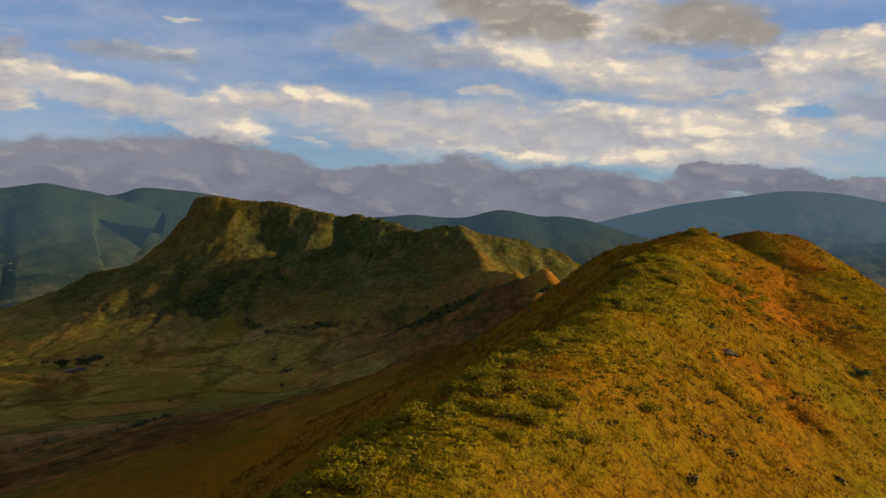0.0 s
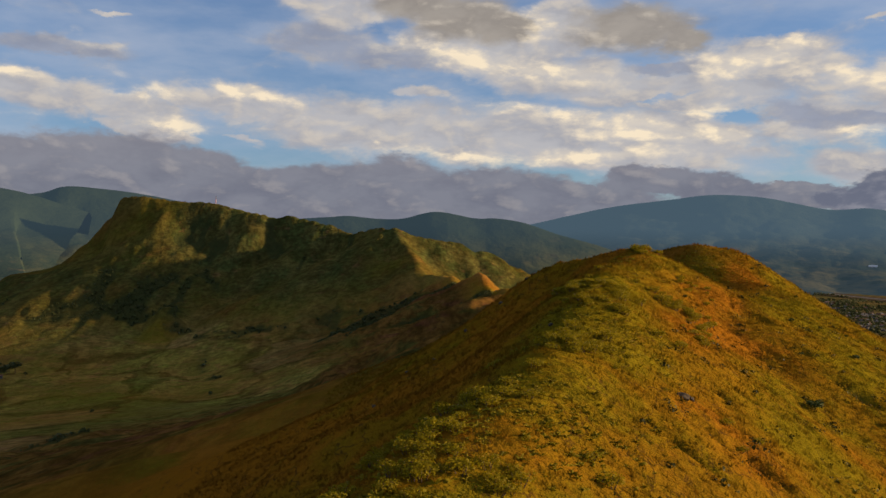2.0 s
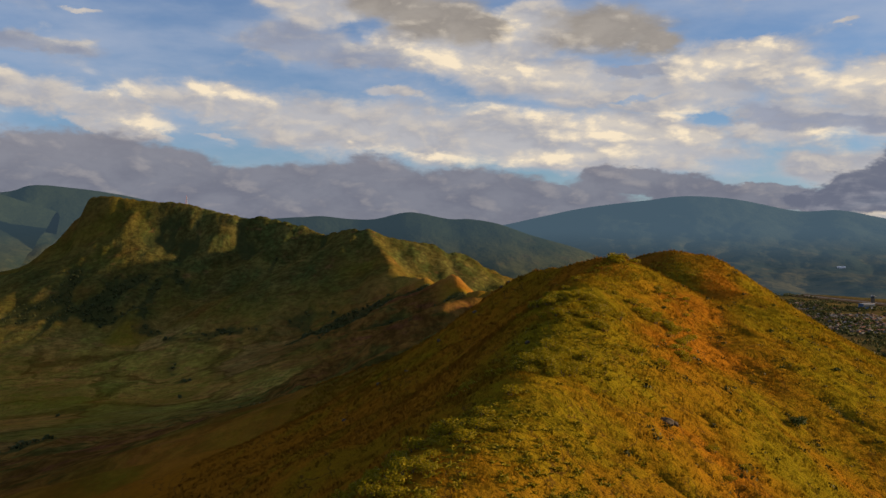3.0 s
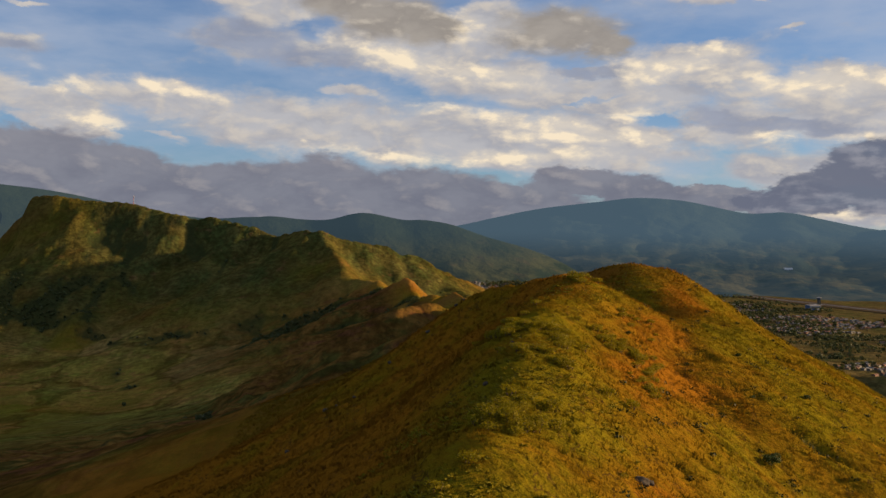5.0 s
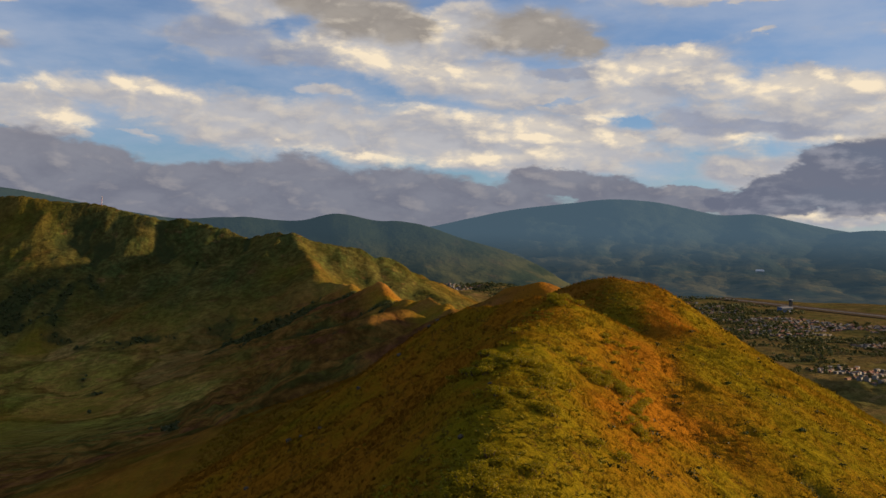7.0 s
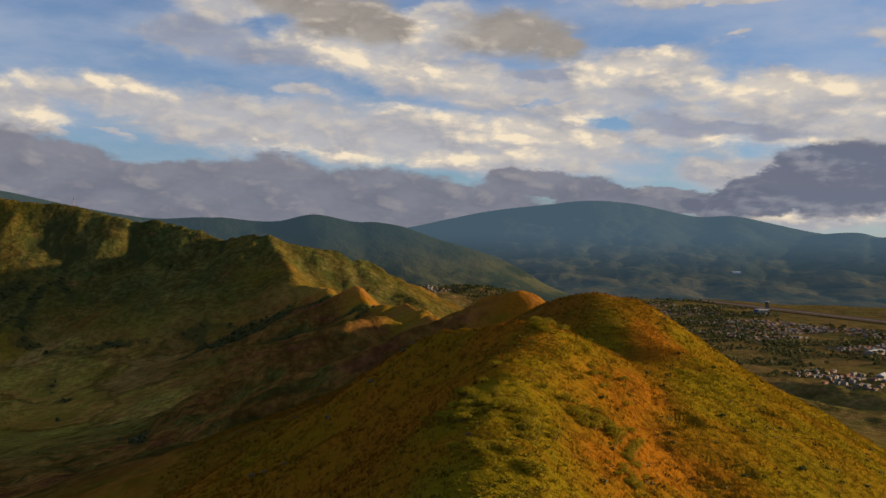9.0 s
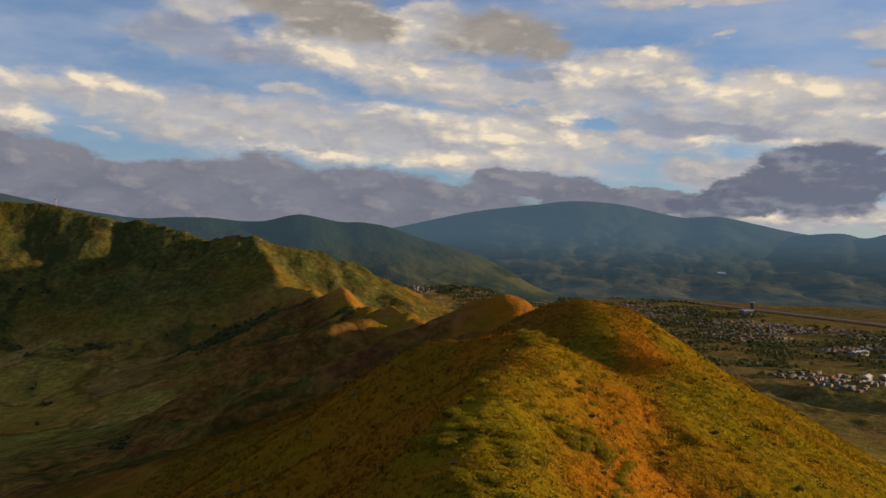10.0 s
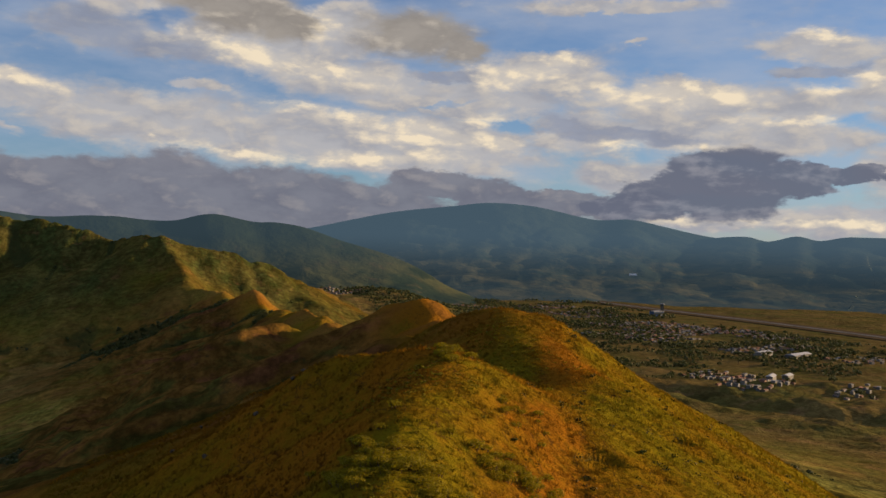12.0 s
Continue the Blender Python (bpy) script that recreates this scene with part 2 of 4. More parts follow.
def grassland():
    m, k, bsdf = material("grassland")
    p = place(k)
    col, fine = grass_colour(k, p, attribute(k, "green"), attribute(k, "soil"))
    scrub = k.mix(k.ramp(k.noise(0.02, p, 6, 0.6), 0.38, 0.6, 0, 1), (0.300, 0.190, 0.050), (0.205, 0.190, 0.038))
    scrub = k.mix(k.ramp(k.noise(0.05, p, 6, 0.65), 0.54, 0.66, 0, 0.8), scrub, (0.26, 0.135, 0.050))
    scrub = k.mix(k.ramp(k.noise(0.035, k.stretched(p, 1, 2.2, 1, 20), 5, 0.6), 0.55, 0.66, 0, 0.8), scrub, (0.150, 0.185, 0.030))
    # the main ridge: greener growth, darkened further to put its shade into the colour
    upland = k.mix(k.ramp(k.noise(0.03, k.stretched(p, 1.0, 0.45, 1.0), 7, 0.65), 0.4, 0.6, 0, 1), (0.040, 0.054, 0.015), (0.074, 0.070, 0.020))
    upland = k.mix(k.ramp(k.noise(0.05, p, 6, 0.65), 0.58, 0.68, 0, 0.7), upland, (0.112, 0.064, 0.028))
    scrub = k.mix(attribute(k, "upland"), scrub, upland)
    scrub = k.mix(k.ramp(k.noise(0.045, k.stretched(p, 1.6, 1, 1, -30), 6, 0.7), 0.6, 0.68, 0, 0.75), scrub, (0.040, 0.040, 0.014))
    # paddocks, hedges and thin streams on the valley floor
    warp = k.put("ShaderNodeTexNoise", Scale=0.02, Detail=5.0, Roughness=0.6, Vector=p)
    bent = k.n.new("ShaderNodeVectorMath")
    bent.operation = "MULTIPLY_ADD"
    k.l.new(warp.outputs["Color"], bent.inputs[0])
    bent.inputs[1].default_value = (70, 70, 0)
    k.l.new(p, bent.inputs[2])
    level = k.stretched(bent.outputs[0], 1.0, 0.6, 0.0, 25)
    cells = k.put("ShaderNodeTexVoronoi", Scale=0.011, Vector=level)
    own = k.put("ShaderNodeSeparateColor", Color=cells.outputs["Color"])
    hedge = k.n.new("ShaderNodeTexVoronoi")
    hedge.feature = "DISTANCE_TO_EDGE"
    hedge.inputs["Scale"].default_value = 0.011
    k.l.new(level, hedge.inputs["Vector"])
    open_ground = k.math("SUBTRACT", 1.0, attribute(k, "upland"), True)
    scrub = k.mix(k.math("MULTIPLY", k.ramp(own.outputs[0], 0.72, 0.80, 0, 0.75), open_ground), scrub, (0.235, 0.150, 0.062))
    scrub = k.mix(k.math("MULTIPLY", k.ramp(own.outputs[1], 0.66, 0.76, 0, 0.7), open_ground), scrub, (0.105, 0.135, 0.028))
    scrub = k.mix(k.math("MULTIPLY", k.ramp(hedge.outputs[0], 0.015, 0.05, 0.75, 0), open_ground), scrub, (0.032, 0.036, 0.014))
    col = k.mix(attribute(k, "moor"), col, scrub)
    # on the flanks away from the sun: red earth on the ribs, green in the hollows, in streaks downhill
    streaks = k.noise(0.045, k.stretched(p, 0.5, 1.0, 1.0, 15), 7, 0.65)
    # these tones are darkened to put the flank's shade into the colour
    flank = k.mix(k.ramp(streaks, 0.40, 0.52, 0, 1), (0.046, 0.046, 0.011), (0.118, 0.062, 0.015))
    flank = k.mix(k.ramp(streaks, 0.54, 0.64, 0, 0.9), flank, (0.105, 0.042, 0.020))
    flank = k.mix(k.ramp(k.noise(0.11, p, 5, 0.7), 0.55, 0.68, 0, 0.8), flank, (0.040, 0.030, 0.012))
    col = k.mix(k.math("MULTIPLY", attribute(k, "shaded_flank"), 0.95), col, flank)
    fields = k.mix(k.ramp(k.noise(0.011, p, 5), 0.4, 0.62, 0, 1), (0.118, 0.088, 0.036), (0.074, 0.076, 0.027))
    fields = k.mix(k.ramp(k.noise(0.03, p, 5), 0.55, 0.7, 0, 0.8), fields, (0.15, 0.092, 0.05))
    fields = k.mix(k.ramp(k.noise(0.022, k.stretched(p, 1, 1.5, 1, 50), 5, 0.6), 0.56, 0.66, 0, 0.8), fields, (0.030, 0.036, 0.014))
    col = k.mix(k.math("MULTIPLY", attribute(k, "plain"), 0.85), col, fields)
    # tussock and scrub of the open land, fine and coarse
    rough_land = k.math("MAXIMUM", k.math("MAXIMUM", attribute(k, "moor"), attribute(k, "shaded_flank")), k.math("MULTIPLY", attribute(k, "plain"), 0.7))
    tufts = k.math("MULTIPLY", k.ramp(k.noise(0.13, p, 9, 0.72), 0.36, 0.64, 0.55, 1.38), k.ramp(k.noise(0.028, k.stretched(p, 1.3, 0.7, 1, 30), 8, 0.7), 0.36, 0.64, 0.68, 1.28))
    col = k.mix(rough_land, col, k.mix(1.0, col, tufts, "MULTIPLY"))
    col = k.mix(k.math("MULTIPLY", k.ramp(k.noise(0.085, p, 8, 0.75), 0.60, 0.67, 0.0, 0.8), rough_land), col, (0.030, 0.034, 0.012))
    col = k.mix(k.ramp(attribute(k, "wood"), 0.25, 0.7, 0, 0.8), col, WOODS)
    grain = k.noise(2.2, p, 6, 0.7)
    col = k.mix(k.ramp(grain, 0.3, 0.65, 0.35, 0.0), col, (0.05, 0.032, 0.008))
    # thin trodden cracks across the dry turf
    trail = k.math("ABSOLUTE", k.math("SUBTRACT", k.noise(0.16, k.stretched(p, 1.0, 0.45, 1.0, -30), 4, 0.6), 0.5))
    trail = k.math("MULTIPLY", k.ramp(trail, 0.002, 0.010, 0.75, 0.0), k.ramp(attribute(k, "shaded_flank"), 0.0, 0.3, 1.0, 0.0))
    col = k.mix(trail, col, (0.045, 0.024, 0.008))
    k.feed(bsdf.inputs["Base Color"], col)
    bump = k.put("ShaderNodeBump", Strength=0.6, Distance=0.3, Height=grain)
    bump2 = k.put("ShaderNodeBump", Strength=0.8, Distance=3.0, Height=k.noise(0.12, p, 6, 0.6), Normal=bump.outputs[0])
    bump3 = k.put("ShaderNodeBump", Strength=0.45, Distance=8.0, Height=k.noise(0.04, k.stretched(p, 1.2, 0.8, 1, 20), 8, 0.65), Normal=bump2.outputs[0])
    both = k.n.new("ShaderNodeMix")
    both.data_type = "VECTOR"
    k.feed(both.inputs[0], rough_land)
    k.l.new(bump2.outputs[0], both.inputs[4])
    k.l.new(bump3.outputs[0], both.inputs[5])
    k.feed(bsdf.inputs["Normal"], both.outputs[1])
    return m


def far_land(name, low, high, haze):
    """Wooded and open land far off, with haze painted in as faint blue emission."""
    m, k, bsdf = material(name)
    p = place(k)
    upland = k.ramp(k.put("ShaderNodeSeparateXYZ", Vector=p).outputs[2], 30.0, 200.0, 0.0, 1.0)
    col = k.mix(k.ramp(k.noise(0.005, p, 8, 0.62), 0.42, 0.6, 0, 1), low, high)
    col = k.mix(k.ramp(k.noise(0.016, p, 6, 0.65), 0.56, 0.7, 0, 0.7), col, (0.085, 0.070, 0.034))
    col = k.mix(k.ramp(k.noise(0.013, k.stretched(p, 1, 1, 1, 40), 6, 0.6), 0.58, 0.66, 0, 0.7), col, (0.012, 0.022, 0.012))
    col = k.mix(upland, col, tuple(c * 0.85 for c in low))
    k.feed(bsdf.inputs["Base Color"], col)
    # bluish glow in place of air, stronger higher up
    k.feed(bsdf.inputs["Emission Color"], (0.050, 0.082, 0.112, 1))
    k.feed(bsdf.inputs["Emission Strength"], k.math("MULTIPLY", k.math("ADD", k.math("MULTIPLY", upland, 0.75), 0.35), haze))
    bump = k.put("ShaderNodeBump", Strength=0.35, Distance=30.0, Height=k.noise(0.012, p, 6, 0.6))
    k.feed(bsdf.inputs["Normal"], bump.outputs[0])
    return m


GRASS = grassland()
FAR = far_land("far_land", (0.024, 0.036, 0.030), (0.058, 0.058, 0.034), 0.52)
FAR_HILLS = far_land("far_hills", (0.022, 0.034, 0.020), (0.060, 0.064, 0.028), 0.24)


# ---- the shape of the land ----
def lattice(ix, iy, seed):
    """A repeatable number from 0 to 1 for each lattice corner."""
    v = np.sin(ix * 127.1 + iy * 311.7 + seed * 74.7) * 43758.5453
    return v - np.floor(v)


def value_noise(x, y, seed):
    ix, iy = np.floor(x), np.floor(y)
    fx, fy = x - ix, y - iy
    ux, uy = fx * fx * fx * (fx * (fx * 6 - 15) + 10), fy * fy * fy * (fy * (fy * 6 - 15) + 10)
    a, b = lattice(ix, iy, seed), lattice(ix + 1, iy, seed)
    c, d = lattice(ix, iy + 1, seed), lattice(ix + 1, iy + 1, seed)
    return a + (b - a) * ux + (c - a) * uy + (a - b - c + d) * ux * uy


def fbm(x, y, size, octaves, seed, gain=0.5):
    """Noise of about -1 to 1, with its largest forms size metres across."""
    out, amp, total = np.zeros_like(x), 1.0, 0.0
    for i in range(octaves):
        c, s = math.cos(i * 1.3 + 0.4), math.sin(i * 1.3 + 0.4)
        out += amp * (value_noise((x * c - y * s) / size + i * 17, (x * s + y * c) / size, seed + i) * 2 - 1)
        total += amp
        amp, size = amp * gain, size / 2.03
    return out / total


def creased(x, y, size, octaves, seed):
    """Noise of 0 to 1 with sharp valleys at 0: gullies and ribs."""
    out, amp, total = np.zeros_like(x), 1.0, 0.0
    for i in range(octaves):
        c, s = math.cos(i * 1.9 + 0.2), math.sin(i * 1.9 + 0.2)
        out += amp * np.abs(value_noise((x * c - y * s) / size + i * 11, (x * s + y * c) / size, seed + i) * 2 - 1)
        total += amp
        amp, size = amp * 0.5, size / 2.1
    return out / total


def step(a, b, v):
    t = np.clip((v - a) / (b - a), 0, 1)
    return t * t * (3 - 2 * t)


def smooth_max(a, b, r):
    h = np.clip(0.5 + 0.5 * (a - b) / r, 0, 1)
    return b + (a - b) * h + r * h * (1 - h)


def spline(pts, gap):
    """Points along a smooth curve through pts, about gap metres apart, with the way it goes at each."""
    p = np.array([pts[0], *pts, pts[-1]], float)
    p[0], p[-1] = 2 * p[1] - p[2], 2 * p[-2] - p[-3]
    out = []
    for i in range(1, len(p) - 2):
        n = max(2, int(np.linalg.norm(p[i + 1, :2] - p[i, :2]) / gap))
        t = np.linspace(0, 1, n, endpoint=False)[:, None]
        a, b, c, d = p[i - 1:i + 3]
        out.append(0.5 * (2 * b + (c - a) * t + (2 * a - 5 * b + 4 * c - d) * t * t + (3 * b - a - 3 * c + d) * t ** 3))
    out.append(p[-2:-1])
    out = np.vstack(out)
    way = np.gradient(out[:, :2], axis=0)
    return out, way / np.maximum(np.linalg.norm(way, axis=1, keepdims=True), 1e-6)


def sweep(x, y, pts, left, right, rounding, floor, gap=12.0, rounding_right=None):
    """The height of a ridge with the crest pts, falling away by the two slopes towards the floor."""
    line, way = spline(pts, gap)
    tall = line[:, 2].max() - floor
    reach = tall * math.log(tall / max(8.0 - floor, 3.0)) / min(left, right) + 2 * rounding
    near = ((x > line[:, 0].min() - reach) & (x < line[:, 0].max() + reach) & (y > line[:, 1].min() - reach) & (y < line[:, 1].max() + reach))
    out = np.full_like(x, -1e3)
    px, py = x[near], y[near]
    best = np.full_like(px, -1e3)
    for (cx, cy, cz), (wx, wy) in zip(line, way):
        dx, dy = px - cx, py - cy
        d = np.sqrt(dx * dx + dy * dy)
        side = (wx * dy - wy * dx) / np.maximum(d, 1e-3)
        slope = right + (left - right) * (0.5 + 0.5 * side)
        r = rounding if rounding_right is None else rounding_right + (rounding - rounding_right) * (0.5 + 0.5 * side)
        fall = (np.sqrt(d * d + r * r) - r) * slope
        np.maximum(best, cz - (cz - floor) * (1 - np.exp(-fall / (cz - floor))), out=best)
    out[near] = best
    return out


NEAR_CREST = [(-40, -60, 132), (-22, 0, 140), (-7, 45, 146), (7, 74, 149.2), (16, 92, 151.2), (26, 118, 153.4), (34, 145, 156.0), (42, 163, 157.6), (49, 176, 158.9), (53, 184, 159.5), (59, 192, 156.4), (68, 205, 151.3), (79, 226, 151.0), (87, 245, 156.8), (92, 257, 159.6), (97, 275, 157.6), (106, 302, 153), (113, 345, 147)]
# the broad top of the farther summit lies across the crest
SUMMIT = [(86, 260, 158.6), (92, 256, 159.6), (98, 252, 158.2)]
FAR_CREST = [(112, 345, 147), (122, 400, 144), (129, 440, 151.0), (122, 466, 142), (114, 492, 132), (120, 530, 128), (112, 600, 122), (119, 660, 123), (122, 740, 116), (114, 800, 112), (112, 860, 113), (102, 935, 114), (85, 990, 115), (60, 1080, 117), (42, 1170, 140), (25, 1254, 174)]
MAIN_CREST = [(-426, 1471, 210.9), (-408, 1467, 218.6), (-378, 1459, 222.7), (-328, 1443, 216.6), (-256, 1427, 211.4), (-193, 1409, 195.8), (-128, 1388, 188.0), (-74, 1367, 176.3), (-49, 1348, 168.1), (-12, 1304, 171.1), (25, 1254, 175.0)]
EAST_CREST = [(25, 1254, 174), (53, 1258, 165), (111, 1275, 148), (158, 1300, 135), (212, 1330, 113), (280, 1370, 80)]
# side spurs: crest, slopes to its left and right, rounding, floor
SPURS = [
    ([(-197, 1382, 175.6), (-237, 1304, 113.1), (-257, 1231, 83.2), (-266, 1167, 74.0), (-267, 1116, 68.4), (-258, 1055, 30.0)], 0.95, 0.95, 5, -60),
    ([(-403, 1439, 165.0), (-421, 1353, 126.8), (-447, 1280, 96.1), (-447, 1151, 46), (-451, 1054, 18)], 0.75, 0.75, 6, -60),
    ([(-98, 1376, 175.4), (-102, 1292, 113.8), (-97, 1215, 70.9), (-90, 1130, 40.0)], 0.7, 0.7, 8, -60),
    ([(-329, 1440, 208.9), (-340, 1325, 138.3), (-358, 1213, 82.0), (-360, 1100, 48.0)], 0.75, 0.75, 7, -60),
    ([(111, 1275, 148), (120, 1220, 122), (150, 1160, 95), (190, 1110, 70)], 0.6, 0.6, 6, -60),
    ([(158, 1300, 135), (190, 1240, 108), (230, 1190, 82)], 0.6, 0.6, 6, -60),
    # the broad top of the farther summit
    ([(92, 256, 159.4), (99, 251, 157.2), (107, 252, 152.6), (115, 253, 148.2), (128, 255, 141.6), (141, 256, 135.6), (154, 254, 128)], 0.75, 0.75, 8, -10),
    # from the farther summit down to the sunny side
    ([(91, 250, 158.0), (90, 238, 156.0), (89, 228, 153.8), (90, 218, 151.6), (93, 208, 148.6), (95, 197, 144.8), (97, 186, 141.0)], 0.72, 0.45, 7, -10),
    # the fill between the two summits, open to the sun
    ([(61, 188, 155.6), (70, 194, 152.4), (80, 202, 150.2), (89, 211, 150.2)], 0.55, 0.55, 9, -10),
    ([(66, 177, 151.0), (76, 186, 148.6), (87, 193, 146.4), (97, 199, 143.6)], 0.6, 0.6, 9, -10),
    ([(66, 160, 147.2), (78, 170, 144.6), (92, 178, 141.0), (106, 186, 135.5)], 0.65, 0.65, 9, -10),
    # the shoulder of the nearer summit, and the flank below it
    ([(53, 184, 159.4), (51, 190, 159.5), (47, 198, 158.0), (42, 204, 156.4), (36, 209, 153.4), (27, 222, 145), (17, 236, 133.5), (-10, 250, 110), (-45, 255, 82)], 0.8, 0.62, 3, -60),
    ([(40, 164, 156.5), (22, 182, 145.5), (6, 186, 133), (-15, 178, 115), (-45, 165, 92)], 0.85, 0.8, 3, -60),
    ([(17, 94, 150.5), (2, 98, 144.5), (-14, 110, 130), (-45, 120, 106), (-80, 122, 80)], 0.8, 0.8, 4, -60),
    ([(88, 260, 159.0), (82, 264, 156.6), (75, 270, 151.2), (64, 280, 145.0), (48, 294, 136.5), (25, 306, 121), (0, 305, 104), (-50, 290, 78)], 0.7, 0.7, 4, -60),
    ([(112, 350, 147), (99, 360, 144.2), (86, 350, 142.0), (70, 340, 137.5), (55, 335, 132.5), (35, 325, 125), (5, 330, 108), (-30, 340, 84)], 0.65, 0.6, 4, -60),
    ([(129, 440, 150.4), (134, 425, 146), (138, 405, 138), (143, 380, 126)], 0.7, 0.6, 9, -10),
    ([(115, 380, 144), (84, 400, 128), (55, 430, 108), (25, 440, 90), (-30, 430, 55)], 0.65, 0.65, 5, -60),
    ([(116, 600, 122), (90, 618, 121), (60, 597, 112), (32, 620, 94), (14, 648, 79), (-30, 650, 52)], 0.6, 0.6, 5, -60),
    ([(60, 545, 100), (20, 560, 68), (-25, 572, 44), (-60, 575, 30)], 0.6, 0.6, 6, -60),
    ([(115, 800, 111), (70, 810, 90), (20, 820, 60)], 0.5, 0.5, 5, -60),
    ([(102, 935, 113), (60, 920, 95), (15, 900, 72), (-30, 890, 45)], 0.45, 0.5, 6, -60),
]
# stream beds: course, half width, depth
BEDS = [
    ([(20, 1000), (-62, 926), (-130, 790), (-165, 700), (-150, 600), (-165, 480), (-260, 380), (-420, 330)], 14, 7),
    ([(-200, 1060), (-190, 960), (-130, 800)], 9, 5),
    ([(-520, 980), (-400, 880), (-300, 760), (-165, 690)], 8, 3.5),
    ([(-330, 1230), (-330, 1130), (-390, 1010), (-470, 960)], 10, 6),
    ([(560, 960), (610, 860), (700, 740), (860, 650)], 22, 9),
    ([(330, 1200), (420, 1050), (560, 950)], 26, 11),
]


def beds(x, y):
    """How deep the streams have cut, and how near (1 to 0) a bed is."""
    cut, near = np.zeros_like(x), np.zeros_like(x)
    wx, wy = x + fbm(x, y, 60, 3, 41) * 14, y + fbm(x, y, 60, 3, 43) * 14
    for pts, width, depth in BEDS:
        line, _ = spline([(*p, 0.0) for p in pts], 14.0)
        box = (x > line[:, 0].min() - 150) & (x < line[:, 0].max() + 150) & (y > line[:, 1].min() - 150) & (y < line[:, 1].max() + 150)
        px, py = wx[box], wy[box]
        d = np.full_like(px, 1e6)
        for cx, cy, _z in line:
            np.minimum(d, (px - cx) ** 2 + (py - cy) ** 2, out=d)
        f = np.exp(-d / (width * width))
        cut[box] = np.maximum(cut[box], depth * f)
        near[box] = np.maximum(near[box], np.exp(-d / (2.2 * width * width)))
    return cut, near


def land(x, y, covers=False):
    """The height of the ground at the places x, y; with covers also what grows there."""
    town = step(60, 420, x - 0.05 * y)
    built = step(520, 700, x) * step(900, 1040, y + 0.2 * (x - 700))
    base = 17 * (1 - town) + 3 * town
    base = base + fbm(x, y, 230, 4, 3) * (5 + 7 * town - 5 * built) + ((creased(x, y, 90, 4, 31) - 0.4) * (9 + 4 * town) + (creased(x, y, 34, 3, 37) - 0.4) * 5) * (1 - built)
    base = base + 4 * town * (1 - built) * step(420, 560, x)
    base = base + 46 * step(420, 120, np.hypot(x - 370, y - 1990)) - 5 * step(2500, 2800, np.hypot(x, y))
    strip = step(170, 80, np.abs(x - (1225 + 0.125 * (2460 - y)))) * step(700, 800, y)
    base = base * (1 - strip) + 3 * strip
    cut, near_bed = beds(x, y)
    base = base - cut
    bend = step(330, 700, np.hypot(x, y))
    xw, yw = x + bend * fbm(x, y, 90, 3, 45) * 16, y + bend * fbm(x, y, 90, 3, 47) * 16
    near = sweep(x, y, NEAR_CREST, 0.86, 0.77, 5, -5, 2, 6.5)
    near = smooth_max(near, sweep(x, y, SUMMIT, 1.0, 1.0, 8, -5, 2), 1)
    z = smooth_max(near, base, 10)
    z = smooth_max(z, sweep(xw, yw, FAR_CREST, 0.53, 0.8, 4, -150, 8), 3)
    z = smooth_max(z, sweep(x + (xw - x) * 0.6, yw, MAIN_CREST, 0.7, 1.2, 7, -40), 6)
    z = smooth_max(z, sweep(xw, yw, EAST_CREST, 0.5, 0.75, 6, -60), 6)
    for pts, left, right, rounding, floor in SPURS:
        z = smooth_max(z, sweep(xw, yw, pts, left, right, rounding, floor, 8), 4)
    rel = np.clip((z - base) / 50, 0, 1)
    high = step(0.35, 0.95, rel)
    reach = np.hypot(x, y)
    far = step(270, 430, reach)
    along = step(-60, 0, x) * step(230, 170, x) * step(320, 380, y) * step(1080, 980, y)
    ribs = creased(x, y * 0.42, 62, 4, 11)
    across = creased(x * 0.42, y, 50, 4, 19)
    # ribs and gullies run down the big slopes; the summits stay as they are
    ribs = ribs + (across - ribs) * along
    z = z + high * far * (creased(x * (1 - 0.5 * along), y * (0.5 + 0.5 * along), 21, 3, 83) - 0.42) * (3 + 2 * along)
    z = z + high * far * (ribs - 0.42) * (15 + 9 * along) * step(225, 165, z)
    z = z - 26 * step(-410, -432, x) * step(1340, 1420, y) * step(1590, 1520, y) * step(90, 130, z)
    cliff = step(60, 25, np.hypot(x + 416, y - 1442)) * step(160, 180, z)
    z = z + cliff * (fbm(x, y, 16, 3, 61) * 5)
    flank = rel * step(560, 200, reach)
    off = 0.957 * (x - np.interp(y, [p[1] for p in NEAR_CREST], [p[0] for p in NEAR_CREST]))
    left_side = step(3, 18, -off)
    hummock = fbm(x, y, 22, 3, 23) * 0.8 + fbm(x, y, 6.5, 3, 25) * 0.35
    # short slumps on the sunny flank, running downhill
    slips = np.zeros_like(x)
    r = random.Random(31)
    known = [(57.5, 176.5), (93, 208), (69.5, 165.5), (75, 189), (51, 153), (93, 200.5), (104, 207), (64, 149), (95, 187.5), (112, 222), (49, 148), (83, 172), (122, 232), (131, 240), (60, 155)]
    for i in range(95):
        cy, aside = r.uniform(85, 262), r.uniform(14, 84)
        cx = np.interp(cy, [p[1] for p in NEAR_CREST], [p[0] for p in NEAR_CREST]) + aside
        if i < len(known):
            cx, cy = known[i]
        turn, long, wide = radians(r.uniform(-48, -8)), r.uniform(1.2, 3.2), r.uniform(0.45, 0.8)
        box = (np.abs(x - cx) < 12) & (np.abs(y - cy) < 12)
        dx, dy = x[box] - cx, y[box] - cy
        u, v = dx * math.cos(turn) + dy * math.sin(turn), dy * math.cos(turn) - dx * math.sin(turn)
